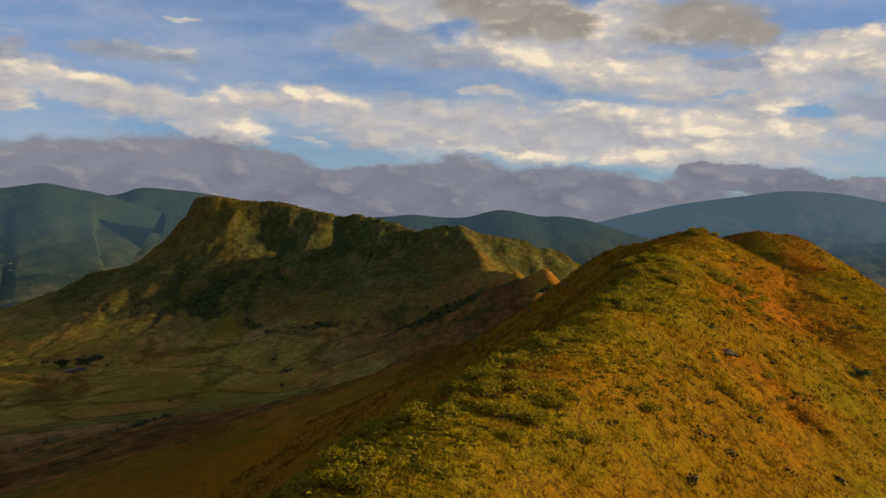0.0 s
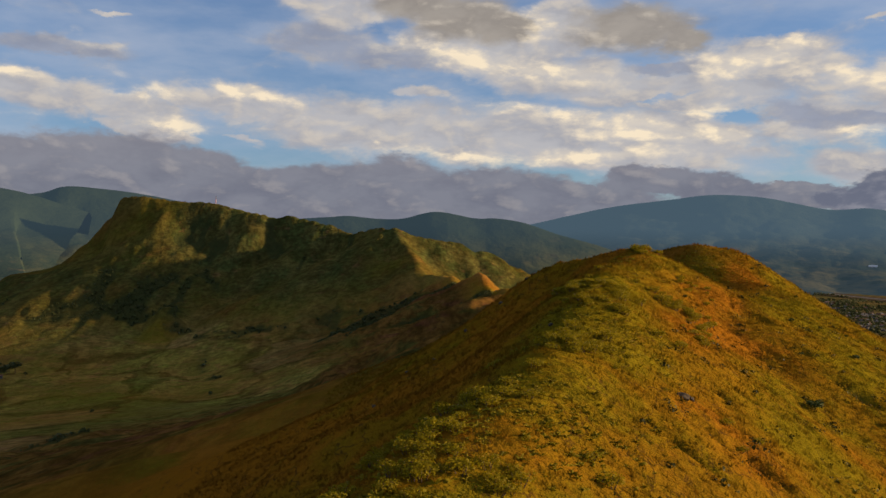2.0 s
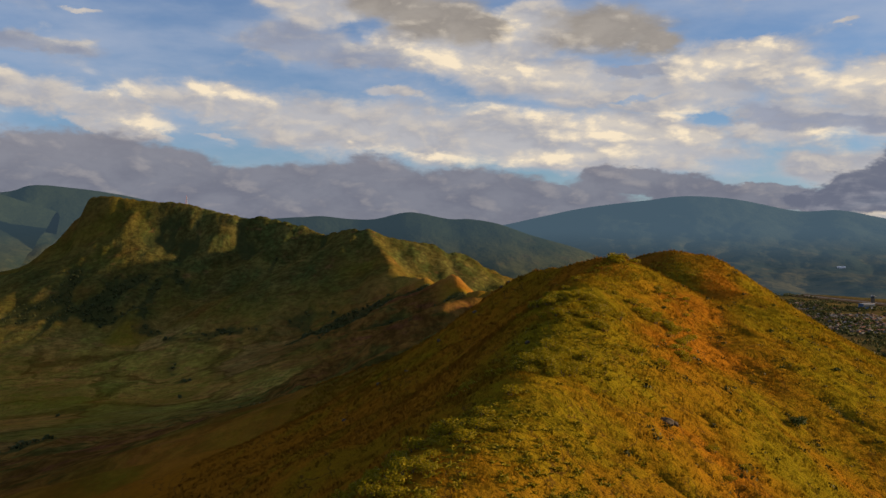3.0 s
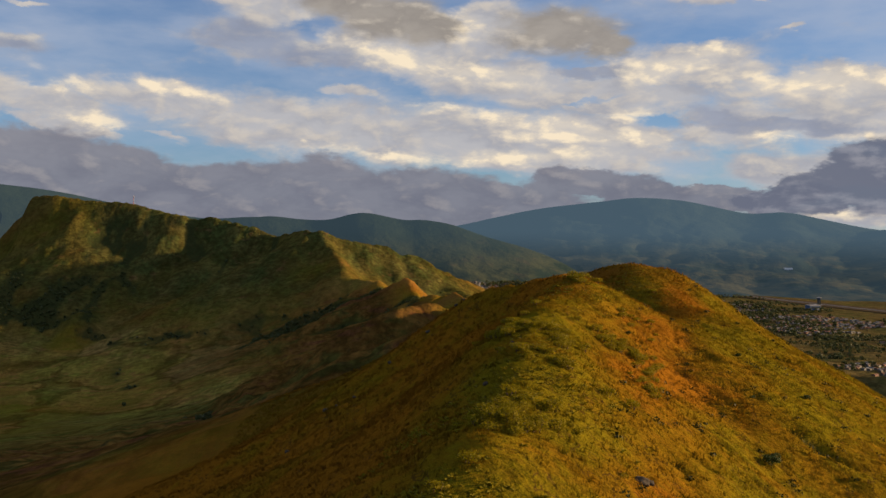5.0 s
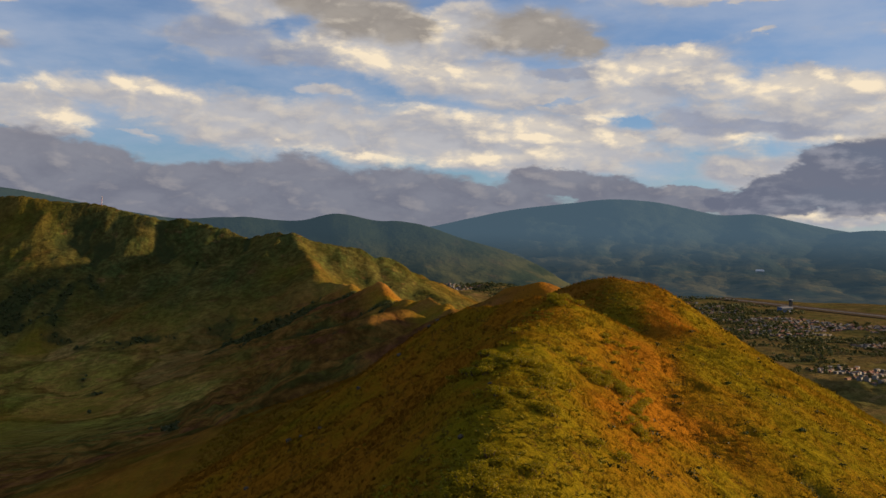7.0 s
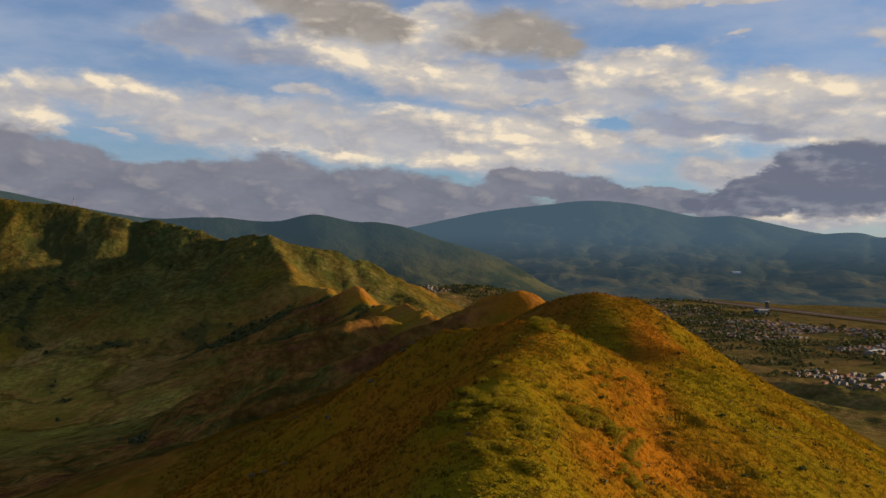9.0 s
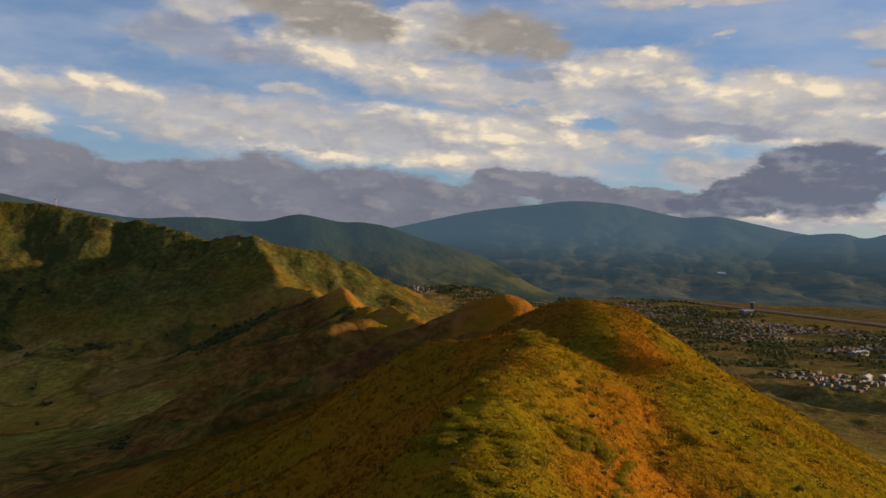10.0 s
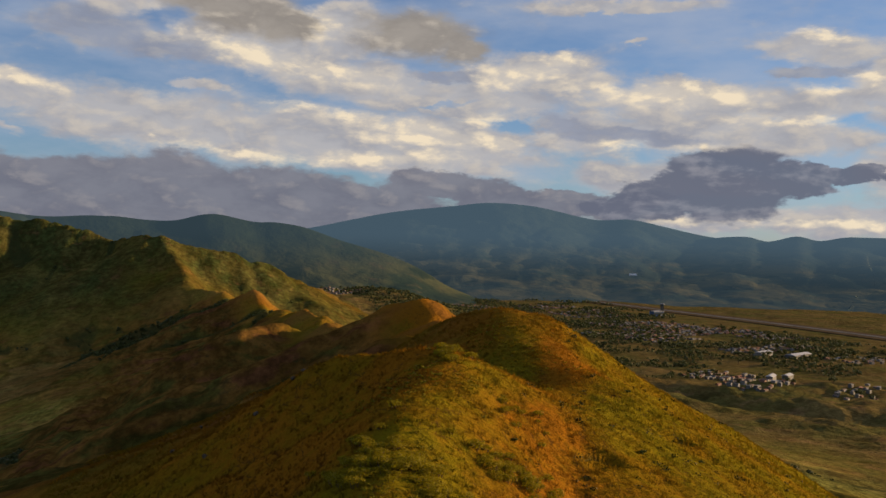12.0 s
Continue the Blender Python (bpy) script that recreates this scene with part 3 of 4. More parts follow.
        slips[box] += np.exp(-(u / long) ** 2 - (v / wide) ** 2) * r.uniform(0.6, 1.3)
    gully = (creased(x * 0.45 + 0.25 * y, y, 34, 3, 29) - 0.4) * 6 * left_side
    z = z + flank * (hummock - slips * 1.9 + gully * step(10, 40, -off))
    if not covers:
        return z
    green = np.clip(0.62 + 1.2 * fbm(x, y, 70, 4, 51) + rel * far * (0.45 - ribs) * 1.2 - 0.25 * along, 0, 1)
    wood = np.clip(near_bed * 0.8 * (0.05 + 1.4 * fbm(x, y, 45, 3, 53)) + rel * far * step(0.34, 0.12, ribs) * (0.55 + 1.2 * fbm(x, y, 150, 3, 55)) * step(230, 150, z), 0, 1)
    soil = np.clip(step(0.30, 0.5, fbm(x, y, 40, 4, 57)) * 0.7 + cliff + along * rel * step(0.30, 0.5, ribs) * step(-0.1, 0.35, fbm(x, y, 60, 3, 65)), 0, 1)
    on_near = step(420, 260, reach) * rel
    patches = fbm(x, y, 24, 3, 59)
    near_green = np.clip(np.exp(-((off - 3) / 7.0) ** 2) * (0.75 + 0.8 * patches) + step(17, 29, off + 0.05 * (y - 140)) * (0.85 + 0.4 * patches) + 0.24 + 0.7 * patches - 0.05 * left_side, 0, 1)
    green = green * (1 - on_near) + near_green * on_near
    plain = step(60, 350, x - 0.05 * y) * (1 - rel)
    # the ridge top and its sunny side keep their grass; painted shade covers the other
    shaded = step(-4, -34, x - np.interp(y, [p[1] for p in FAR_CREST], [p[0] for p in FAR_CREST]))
    moor = np.maximum(step(330, 620, reach), step(-30, -80, x) * step(330, 400, reach)) * (0.85 + 0.5 * fbm(x, y, 130, 4, 63)) * (1 - 0.8 * along) * (0.65 + 0.35 * step(0.1, 0.5, rel)) * (1 - 0.6 * step(40, 15, np.hypot(x + 260, y - 1085)))
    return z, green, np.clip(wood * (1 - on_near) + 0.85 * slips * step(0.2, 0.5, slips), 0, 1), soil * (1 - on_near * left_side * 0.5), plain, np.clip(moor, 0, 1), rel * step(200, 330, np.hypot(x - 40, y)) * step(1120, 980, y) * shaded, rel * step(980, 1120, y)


def polar_sheet():
    """Rings of quads round the place, finest near the hill and ahead of it."""
    az = np.concatenate([np.arange(-42, 48, 0.18), np.arange(48, 318, 3.0)])
    r = 10 * np.exp(np.arange(0, math.log(490) + 0.007, 0.007))
    a = np.radians(az)
    x = np.outer(r, np.sin(a)) + 0.0
    y = np.outer(r, np.cos(a)) - 12.0
    z, green, wood, soil, plain, moor, shaded_flank, upland = land(x.ravel(), y.ravel(), True)
    z = z.reshape(x.shape)
    n, k = x.shape
    verts = np.column_stack([x.ravel(), y.ravel(), z.ravel()])
    i = np.arange((n - 1) * k).reshape(n - 1, k)
    j = np.roll(i, -1, axis=1)
    quads = np.stack([i, j, j + k, i + k], axis=-1).reshape(-1, 4)
    mesh = bpy.data.meshes.new("ground")
    mesh.from_pydata([], [], [])
    mesh.vertices.add(len(verts) + 1)
    centre = np.array([[0.0, -12.0, float(land(np.array([0.0]), np.array([-12.0]))[0])]])
    mesh.vertices.foreach_set("co", np.vstack([verts, centre]).ravel())
    tri = np.stack([i[0], np.full(k, len(verts)), j[0]], axis=-1)
    mesh.loops.add(len(quads) * 4 + len(tri) * 3)
    mesh.loops.foreach_set("vertex_index", np.concatenate([quads.ravel(), tri.ravel()]))
    mesh.polygons.add(len(quads) + len(tri))
    mesh.polygons.foreach_set("loop_start", np.concatenate([np.arange(len(quads)) * 4, len(quads) * 4 + np.arange(len(tri)) * 3]))
    mesh.polygons.foreach_set("use_smooth", np.ones(len(quads) + len(tri), bool))
    mesh.update(calc_edges=True)
    mesh.validate()
    for name, values in (("green", green), ("wood", wood), ("soil", soil), ("plain", plain), ("moor", moor), ("shaded_flank", shaded_flank), ("upland", upland)):
        mesh.attributes.new(name, "FLOAT", "POINT").data.foreach_set("value", np.append(values, 0.5))
    return mesh


ground = tagged(new("ground", polar_sheet()), "rolling hills of golden and green grass with bare earth", "ground", kind="structure")
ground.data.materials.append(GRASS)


# ---- the distance ----
def mountain(name, label, pts, look_of, width, steps=64, seed=1, rough=0.09):
    """A far range: its crest and the slope that falls towards the valley, with ribs and gullies."""
    line, way = spline(pts, 14.0)
    foot = -4.0
    rows = []
    for s in np.linspace(-0.25, 1, steps):
        d = s * width
        out = np.column_stack([way[:, 1], -way[:, 0]])
        px, py = line[:, 0] + out[:, 0] * d, line[:, 1] + out[:, 1] * d
        h = line[:, 2] - foot
        fall = np.where(s >= 0, (1 - s) ** 1.45, 1 - 1.6 * abs(s)) * h
        ribs = (creased(px, py, 330, 5, seed) - 0.42) * (h * rough * 3.2 + 11) * (abs(s) ** 0.6)
        rolling = fbm(px, py, 300, 5, seed + 3) * 15 * np.clip(s * 2, 0, 1) * np.clip((1 - s) * 6, 0, 1)
        rows.append(np.column_stack([px, py, foot + fall + rolling + ribs * min(1, 1.4 - s) * min(1, (1 - s) * 5)]))
    n, k = len(rows), len(line)
    v = np.vstack(rows)
    faces = [(a * k + b, (a + 1) * k + b, (a + 1) * k + b + 1, a * k + b + 1) for a in range(n - 1) for b in range(k - 1)]
    mesh = bpy.data.meshes.new(name)
    mesh.from_pydata(v.tolist(), [], faces)
    mesh.polygons.foreach_set("use_smooth", np.ones(len(faces), bool))
    mesh.materials.append(look_of)
    return tagged(new(name, mesh), label, "mountain", kind="structure")


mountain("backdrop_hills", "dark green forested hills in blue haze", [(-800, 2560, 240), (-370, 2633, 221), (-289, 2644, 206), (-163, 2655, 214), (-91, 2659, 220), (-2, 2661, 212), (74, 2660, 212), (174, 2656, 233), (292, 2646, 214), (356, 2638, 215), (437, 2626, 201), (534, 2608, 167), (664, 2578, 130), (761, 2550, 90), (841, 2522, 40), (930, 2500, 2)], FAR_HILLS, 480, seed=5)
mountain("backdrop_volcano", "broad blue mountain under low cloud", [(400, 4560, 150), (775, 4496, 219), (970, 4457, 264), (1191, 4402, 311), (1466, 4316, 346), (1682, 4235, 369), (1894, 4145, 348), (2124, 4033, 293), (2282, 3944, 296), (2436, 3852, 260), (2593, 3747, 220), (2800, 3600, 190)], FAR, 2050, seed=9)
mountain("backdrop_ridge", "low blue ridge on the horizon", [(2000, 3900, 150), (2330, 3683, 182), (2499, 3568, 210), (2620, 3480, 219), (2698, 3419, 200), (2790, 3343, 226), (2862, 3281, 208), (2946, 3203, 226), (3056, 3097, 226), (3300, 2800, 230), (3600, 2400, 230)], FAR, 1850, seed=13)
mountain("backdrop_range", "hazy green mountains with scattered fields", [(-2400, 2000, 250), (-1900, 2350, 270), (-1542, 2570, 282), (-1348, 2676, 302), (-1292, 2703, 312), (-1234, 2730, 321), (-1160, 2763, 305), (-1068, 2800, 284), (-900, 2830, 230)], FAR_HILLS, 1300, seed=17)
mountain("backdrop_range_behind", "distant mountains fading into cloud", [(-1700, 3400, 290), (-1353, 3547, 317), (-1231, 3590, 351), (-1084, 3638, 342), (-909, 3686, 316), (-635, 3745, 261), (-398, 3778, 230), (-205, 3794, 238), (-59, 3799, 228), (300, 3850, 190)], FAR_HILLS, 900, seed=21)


# ---- things: helpers ----
rng = np.random.default_rng(7)


def empty(name, label, category, group=""):
    ob = new(name)
    return tagged(ob, label, category, group)


def part(name, mesh, mat, parent, label=""):
    if isinstance(mesh, bmesh.types.BMesh):
        bm, mesh = mesh, bpy.data.meshes.new(name)
        bm.to_mesh(mesh)
        bm.free()
    if mat and not mesh.materials:
        mesh.materials.append(mat)
    ob = new(name, mesh)
    ob.parent = parent
    if label:
        ob["label"] = label
    return ob


def box(bm, x0, y0, z0, x1, y1, z1):
    v = [bm.verts.new((x, y, z)) for z in (z0, z1) for x, y in ((x0, y0), (x1, y0), (x1, y1), (x0, y1))]
    for f in ((3, 2, 1, 0), (4, 5, 6, 7), (0, 1, 5, 4), (1, 2, 6, 5), (2, 3, 7, 6), (3, 0, 4, 7)):
        bm.faces.new([v[i] for i in f])


def tube(bm, a, b, ra, rb, sides=6):
    a, b = Vector(a), Vector(b)
    turn = (b - a).to_track_quat("Z", "Y").to_matrix()
    rings = []
    for c, r in ((a, ra), (b, rb)):
        rings.append([bm.verts.new(c + turn @ Vector((r * math.cos(t), r * math.sin(t), 0))) for t in (i * math.tau / sides for i in range(sides))])
    for i in range(sides):
        j = (i + 1) % sides
        bm.faces.new((rings[0][i], rings[0][j], rings[1][j], rings[1][i]))
    bm.faces.new(rings[0][::-1])
    bm.faces.new(rings[1])


def plain(name, colour, rough=0.8, spread=0.25, metal=0.0, spec=0.3, grain=2.0):
    """A surface of one colour with stains, grain and a shade of its own for each piece."""
    m, k, bsdf = material(name, rough)
    p = place(k)
    dark = tuple(c * 0.6 for c in colour)
    col = k.mix(k.ramp(k.noise(grain, p, 5, 0.6), 0.3, 0.75, 0.0, 0.7), colour, dark)
    own = k.put("ShaderNodeObjectInfo").outputs["Random"]
    col = k.mix(k.math("MULTIPLY", own, spread), col, tuple(c * 0.35 for c in colour))
    k.feed(bsdf.inputs["Base Color"], col)
    bsdf.inputs["Metallic"].default_value = metal
    bsdf.inputs["Specular IOR Level"].default_value = spec
    return m


def leafy(name, a, b, through=0.25):
    """Leaves: two greens mixed leaf by leaf, with some light let through."""
    m, k, bsdf = material(name, 0.6)
    geo = k.put("ShaderNodeNewGeometry")
    col = k.mix(geo.outputs["Random Per Island"], a, b)
    col = k.mix(k.ramp(k.noise(0.8, geo.outputs["Position"], 3), 0.35, 0.7, 0.0, 0.4), col, tuple(c * 0.5 for c in a))
    k.feed(bsdf.inputs["Base Color"], col)
    bsdf.inputs["Specular IOR Level"].default_value = 0.1
    thin = k.put("ShaderNodeBsdfTranslucent")
    k.l.new(col, thin.inputs[0])
    both = k.put("ShaderNodeMixShader", Fac=through)
    k.l.new(bsdf.outputs[0], both.inputs[1])
    k.l.new(thin.outputs[0], both.inputs[2])
    k.l.new(both.outputs[0], k.n["Material Output"].inputs["Surface"])
    return m


FERN = leafy("fern_green", (0.250, 0.200, 0.005), (0.165, 0.140, 0.004), 0.45)
BUSH = leafy("bush_green", (0.040, 0.062, 0.014), (0.065, 0.085, 0.018))
CANOPY = leafy("canopy_green", (0.050, 0.064, 0.022), (0.080, 0.088, 0.028))
BARK = plain("bark", (0.09, 0.06, 0.04))
ROCK = plain("rock", (0.070, 0.054, 0.036), 0.95, 0.3, grain=1.2)
WALL_MATS = [plain("whitewash", (0.19, 0.195, 0.19), spread=0.8), plain("brickwork", (0.22, 0.12, 0.08), spread=0.4), plain("cream_plaster", (0.16, 0.145, 0.115), spread=0.8)]
ROOF_MATS = [plain("zinc_roof", (0.20, 0.205, 0.21), 0.6, 0.9), plain("clay_tiles", (0.20, 0.085, 0.05), spread=0.5), plain("fibre_cement_roof", (0.17, 0.165, 0.16), spread=0.7), plain("rusty_roof", (0.16, 0.10, 0.075), spread=0.4)]
DARK_PANE = plain("window_pane", (0.03, 0.035, 0.04), 0.2, spec=0.5)
DOOR_WOOD = plain("door_wood", (0.12, 0.06, 0.03))


def ground_at(xs, ys):
    return land(np.asarray(xs, float), np.asarray(ys, float))


def height_at(x, y):
    return float(ground_at([x], [y])[0])


def sheet_of(name, verts, faces, mat, label, category, attributes=()):
    """Many small pieces in one mesh, of kind stuff."""
    mesh = bpy.data.meshes.new(name)
    mesh.vertices.add(len(verts))
    mesh.vertices.foreach_set("co", verts.astype(np.float32).ravel())
    n, c = faces.shape
    mesh.loops.add(n * c)
    mesh.loops.foreach_set("vertex_index", faces.ravel().astype(np.int32))
    mesh.polygons.add(n)
    mesh.polygons.foreach_set("loop_start", np.arange(n, dtype=np.int32) * c)
    mesh.update(calc_edges=True)
    for key, values in attributes:
        mesh.attributes.new(key, "FLOAT", "POINT").data.foreach_set("value", values.astype(np.float32))
    mesh.materials.append(mat)
    return tagged(new(name, mesh), label, category, kind="stuff")


# ---- the near hill: grass, ferns, bushes, rocks ----
CREST_LINE, CREST_WAY = spline(NEAR_CREST, 2.0)


def crest_offset(x, y):
    """Metres to the right (+) of the near crest."""
    i = np.argmin((x[:, None] - CREST_LINE[None, ::4, 0]) ** 2 + (y[:, None] - CREST_LINE[None, ::4, 1]) ** 2, axis=1) * 4
    return (x - CREST_LINE[i, 0]) * CREST_WAY[i, 1] - (y - CREST_LINE[i, 1]) * CREST_WAY[i, 0]


def hill_places(n, y_lo, y_hi, left, right, power):
    """Places on the near hill, thinning out with distance."""
    v = y_lo + (y_hi - y_lo) * rng.random(n) ** power
    cx = np.interp(v, CREST_LINE[:, 1], CREST_LINE[:, 0])
    u = left + (right - left) * rng.random(n)
    return cx + u * (0.75 + v / 300), v - 0.29 * u


def grass_blades():
    m, k, bsdf = material("grass_blades", 0.7)
    geo = k.put("ShaderNodeNewGeometry")
    col, _fine = grass_colour(k, geo.outputs["Position"], attribute(k, "green"), 0.0)
    col = k.mix(k.math("MULTIPLY", geo.outputs["Random Per Island"], 0.35), col, (0.15, 0.095, 0.012))
    k.feed(bsdf.inputs["Base Color"], col)
    # a tuft takes the light as the turf does: its blades lean every way about the slope
    turf = k.put("ShaderNodeCombineXYZ", X=attribute(k, "rise_x"), Y=attribute(k, "rise_y"), Z=1.0)
    both_ways = k.n.new("ShaderNodeMix")
    both_ways.data_type = "VECTOR"
    both_ways.inputs[0].default_value = 0.7
    k.l.new(geo.outputs["Normal"], both_ways.inputs[4])
    k.l.new(turf.outputs[0], both_ways.inputs[5])
    unit = k.n.new("ShaderNodeVectorMath")
    unit.operation = "NORMALIZE"
    k.l.new(both_ways.outputs[1], unit.inputs[0])
    k.l.new(unit.outputs[0], bsdf.inputs["Normal"])
    thin = k.put("ShaderNodeBsdfTranslucent")
    k.l.new(col, thin.inputs[0])
    both = k.put("ShaderNodeMixShader", Fac=0.3)
    k.l.new(bsdf.outputs[0], both.inputs[1])
    k.l.new(thin.outputs[0], both.inputs[2])
    k.l.new(both.outputs[0], k.n["Material Output"].inputs["Surface"])
    return m


def grass():
    x, y = hill_places(170000, 46, 330, -62, 92, 1.35)
    clump = value_noise(x / 1.3, y / 1.3, 91) * 0.6 + value_noise(x / 5, y / 5, 92) * 0.6
    keep = clump > 0.34
    x, y, clump = x[keep], y[keep], clump[keep]
    z, green, _w, _s, _p, _m, _t, _u = land(x, y, True)
    rise_x, rise_y = (land(x + 0.8, y) - z) / 0.8, (land(x, y + 0.8) - z) / 0.8
    n, blades = len(x), 5
    size = (0.11 + 0.24 * rng.random(n) ** 2 * (0.5 + clump)) * (0.8 + y / 260)
    turn = rng.random((n, blades)) * math.tau
    lean = 0.25 + 0.5 * rng.random((n, blades))
    foot = rng.random((n, blades)) * 0.2
    bx, by = x[:, None] + np.cos(turn) * foot * 2, y[:, None] + np.sin(turn) * foot * 2
    bz = z[:, None] + rise_x[:, None] * (bx - x[:, None]) + rise_y[:, None] * (by - y[:, None]) - 0.05
    w = size[:, None] * (0.12 + 0.14 * rng.random((n, blades)))
    sx, sy = -np.sin(turn) * w, np.cos(turn) * w
    tall = size[:, None] * (0.7 + 0.6 * rng.random((n, blades)))
    tip = np.stack([bx + np.cos(turn) * lean * tall, by + np.sin(turn) * lean * tall, bz + tall], -1)
    a, b = np.stack([bx + sx, by + sy, bz], -1), np.stack([bx - sx, by - sy, bz], -1)
    verts = np.stack([a, b, tip], 2).reshape(-1, 3)
    faces = np.arange(len(verts)).reshape(-1, 3)
    per = blades * 3
    sheet_of("grass", verts, faces, grass_blades(), "tussocks of dry golden and green hill grass", "grass",
             (("green", np.repeat(green, per)), ("rise_x", np.repeat(-rise_x, per)), ("rise_y", np.repeat(-rise_y, per))))


def frond_arrays(n_fronds, length, seed):
    """The strips of a fern: arching fronds with side leaflets, as vertices and quads."""
    r = np.random.default_rng(seed)
    verts, quads = [], []
    for _ in range(n_fronds):
        a, reach, rise = r.random() * math.tau, length * (0.6 + 0.5 * r.random()), 0.35 + 0.75 * r.random()
        ca, sa = math.cos(a), math.sin(a)
        for side in (-1, 1):
            i = len(verts)
            for t in (0.05, 0.4, 0.75, 1.0):
                d, h = reach * t * 0.8, reach * (rise * t - 0.55 * t * t)
                w = reach * 0.20 * (1 - t) ** 0.7 + 0.02
                verts.append((ca * d, sa * d, h + 0.05))
                verts.append((ca * d - sa * w * side, sa * d + ca * w * side, h - w * 0.25))
            for q in range(3):
                quads.append((i + 2 * q, i + 2 * q + 1, i + 2 * q + 3, i + 2 * q + 2))
    return np.array(verts), np.array(quads)


def fern_carpet():
    """Low bracken along the crest and in patches, too many to count."""
    x, y = hill_places(26000, 46, 270, -16, 60, 1.3)
    u = crest_offset(x, y)
    patch = fbm(x, y, 16, 3, 95) + 0.75 * np.exp(-((u - 1) / 9) ** 2) - 0.25 - 0.006 * np.maximum(u, 0)
    keep = patch > rng.random(len(x)) * 0.75
    x, y = x[keep][:2600], y[keep][:2600]
    z = ground_at(x, y)
    kinds = [frond_arrays(7, 0.5, 100 + i) for i in range(5)]
    verts, faces, at = [], [], 0
    for i in range(len(x)):
        v, f = kinds[i % 5]
        a, sc = rng.random() * math.tau, 0.6 + 0.8 * rng.random()
        c, s_ = math.cos(a) * sc, math.sin(a) * sc
        w = np.column_stack([v[:, 0] * c - v[:, 1] * s_ + x[i], v[:, 0] * s_ + v[:, 1] * c + y[i], v[:, 2] * sc + z[i] - 0.05])
        verts.append(w)
        faces.append(f + at)
        at += len(v)
    sheet_of("bracken", np.vstack(verts), np.vstack(faces), FERN, "yellow-green bracken along the grassy crest", "fern")


def slump_heath():
    """Dark low growth in the slumps of the sunny flank and in scattered clumps, too many to count."""
    heath = leafy("heath_green", (0.030, 0.034, 0.008), (0.060, 0.056, 0.010), 0.15)
    x, y = hill_places(60000, 60, 280, 8, 92, 1.2)
    z, _g, wood, _s, _p, _m, _t, _u = land(x, y, True)
    clump = value_noise(x / 2.2, y / 2.2, 71) * 0.5 + value_noise(x / 0.9, y / 0.9, 72) * 0.5
    keep = (wood > 0.3) | (clump > 0.80)
    x, y, z = x[keep][:5200], y[keep][:5200], z[keep][:5200]
    n, leaves = len(x), 8
    size = 0.16 + 0.22 * rng.random(n)
    d = rng.normal(size=(n, leaves, 3))
    d /= np.linalg.norm(d, axis=2, keepdims=True)
    c = np.stack([x, y, z + size * 0.5], -1)[:, None] + d * size[:, None, None] * np.array([1.3, 1.3, 0.7])
    a = np.cross(d, rng.normal(size=(n, leaves, 3)))
    a /= np.linalg.norm(a, axis=2, keepdims=True)
    b = np.cross(d, a) + 0.5 * d
    w = size[:, None, None] * 0.45
    verts = np.stack([c - a * w, c - b * w, c + a * w, c + b * w], 2).reshape(-1, 3)
    sheet_of("heath", verts, np.arange(len(verts)).reshape(-1, 4), heath, "dark low heath in the slumps of the grassy flank", "heath")


def leaf_cloud(bm, centre, radius, leaves, size, r, squash=0.75):
    """Small leaves over and inside a lumpy ball."""
    for _ in range(leaves):
        d = Vector((r.gauss(0, 1), r.gauss(0, 1), r.gauss(0, 1))).normalized()
        p = Vector(centre) + Vector((d.x, d.y, d.z * squash)) * radius * (0.55 + 0.5 * r.random())
        q = (d + Vector((r.uniform(-0.6, 0.6), r.uniform(-0.6, 0.6), r.uniform(-0.2, 0.8)))).to_track_quat("Z", "Y").to_matrix()
        s = size * (0.6 + 0.8 * r.random())
        v = [bm.verts.new(p + q @ Vector(c)) for c in ((-s * 0.5, 0, 0), (0, -s * 0.4, s * 0.1), (s * 0.6, 0, 0), (0, s * 0.4, s * 0.1))]
        bm.faces.new(v)


def shrub(label, group, mat, radius, tall, leaves, seed):
    """A bush: a few woody stems and a foliage of leaf clumps."""
    r = random.Random(seed)
    top = empty("shrub", label, "shrub", group)
    stems, foliage = bmesh.new(), bmesh.new()
    for i in range(6):
        a = i * math.tau / 6 + r.random()
        tip = (math.cos(a) * radius * 0.6, math.sin(a) * radius * 0.6, tall * (0.5 + 0.3 * r.random()))
        tube(stems, (math.cos(a) * 0.08, math.sin(a) * 0.08, -0.3), tip, 0.035, 0.012, 5)
        leaf_cloud(foliage, (tip[0], tip[1], tip[2] * 0.9), radius * (0.36 + 0.2 * r.random()), leaves // 7, radius * 0.13, r)
    leaf_cloud(foliage, (0, 0, tall * 0.7), radius * 0.5, leaves // 7, radius * 0.13, r)
    part("branchwork", stems, BARK, top, "thin brown stems")
    part("foliage", foliage, mat, top)
    return top


def place_copies(kinds, spots, sizes, seed, sink=0.1):
    """Stands a copy of one of the kinds on the ground at each spot; the first of each kind is moved, not copied."""
    r, used = random.Random(seed), set()
    zs = ground_at([p[0] for p in spots], [p[1] for p in spots])
    for i, ((x, y), z) in enumerate(zip(spots, zs)):
        kind = kinds[i % len(kinds)]
        s = r.uniform(*sizes)
        m = pose(x, y, z - sink, 0, 0, r.random() * 360) @ Matrix.Diagonal((s, s, s * r.uniform(0.85, 1.1), 1))
        if i % len(kinds) in used:
            ob = copy_thing(kind, m)
        else:
            used.add(i % len(kinds))
            ob = kind
        ob.matrix_basis = m


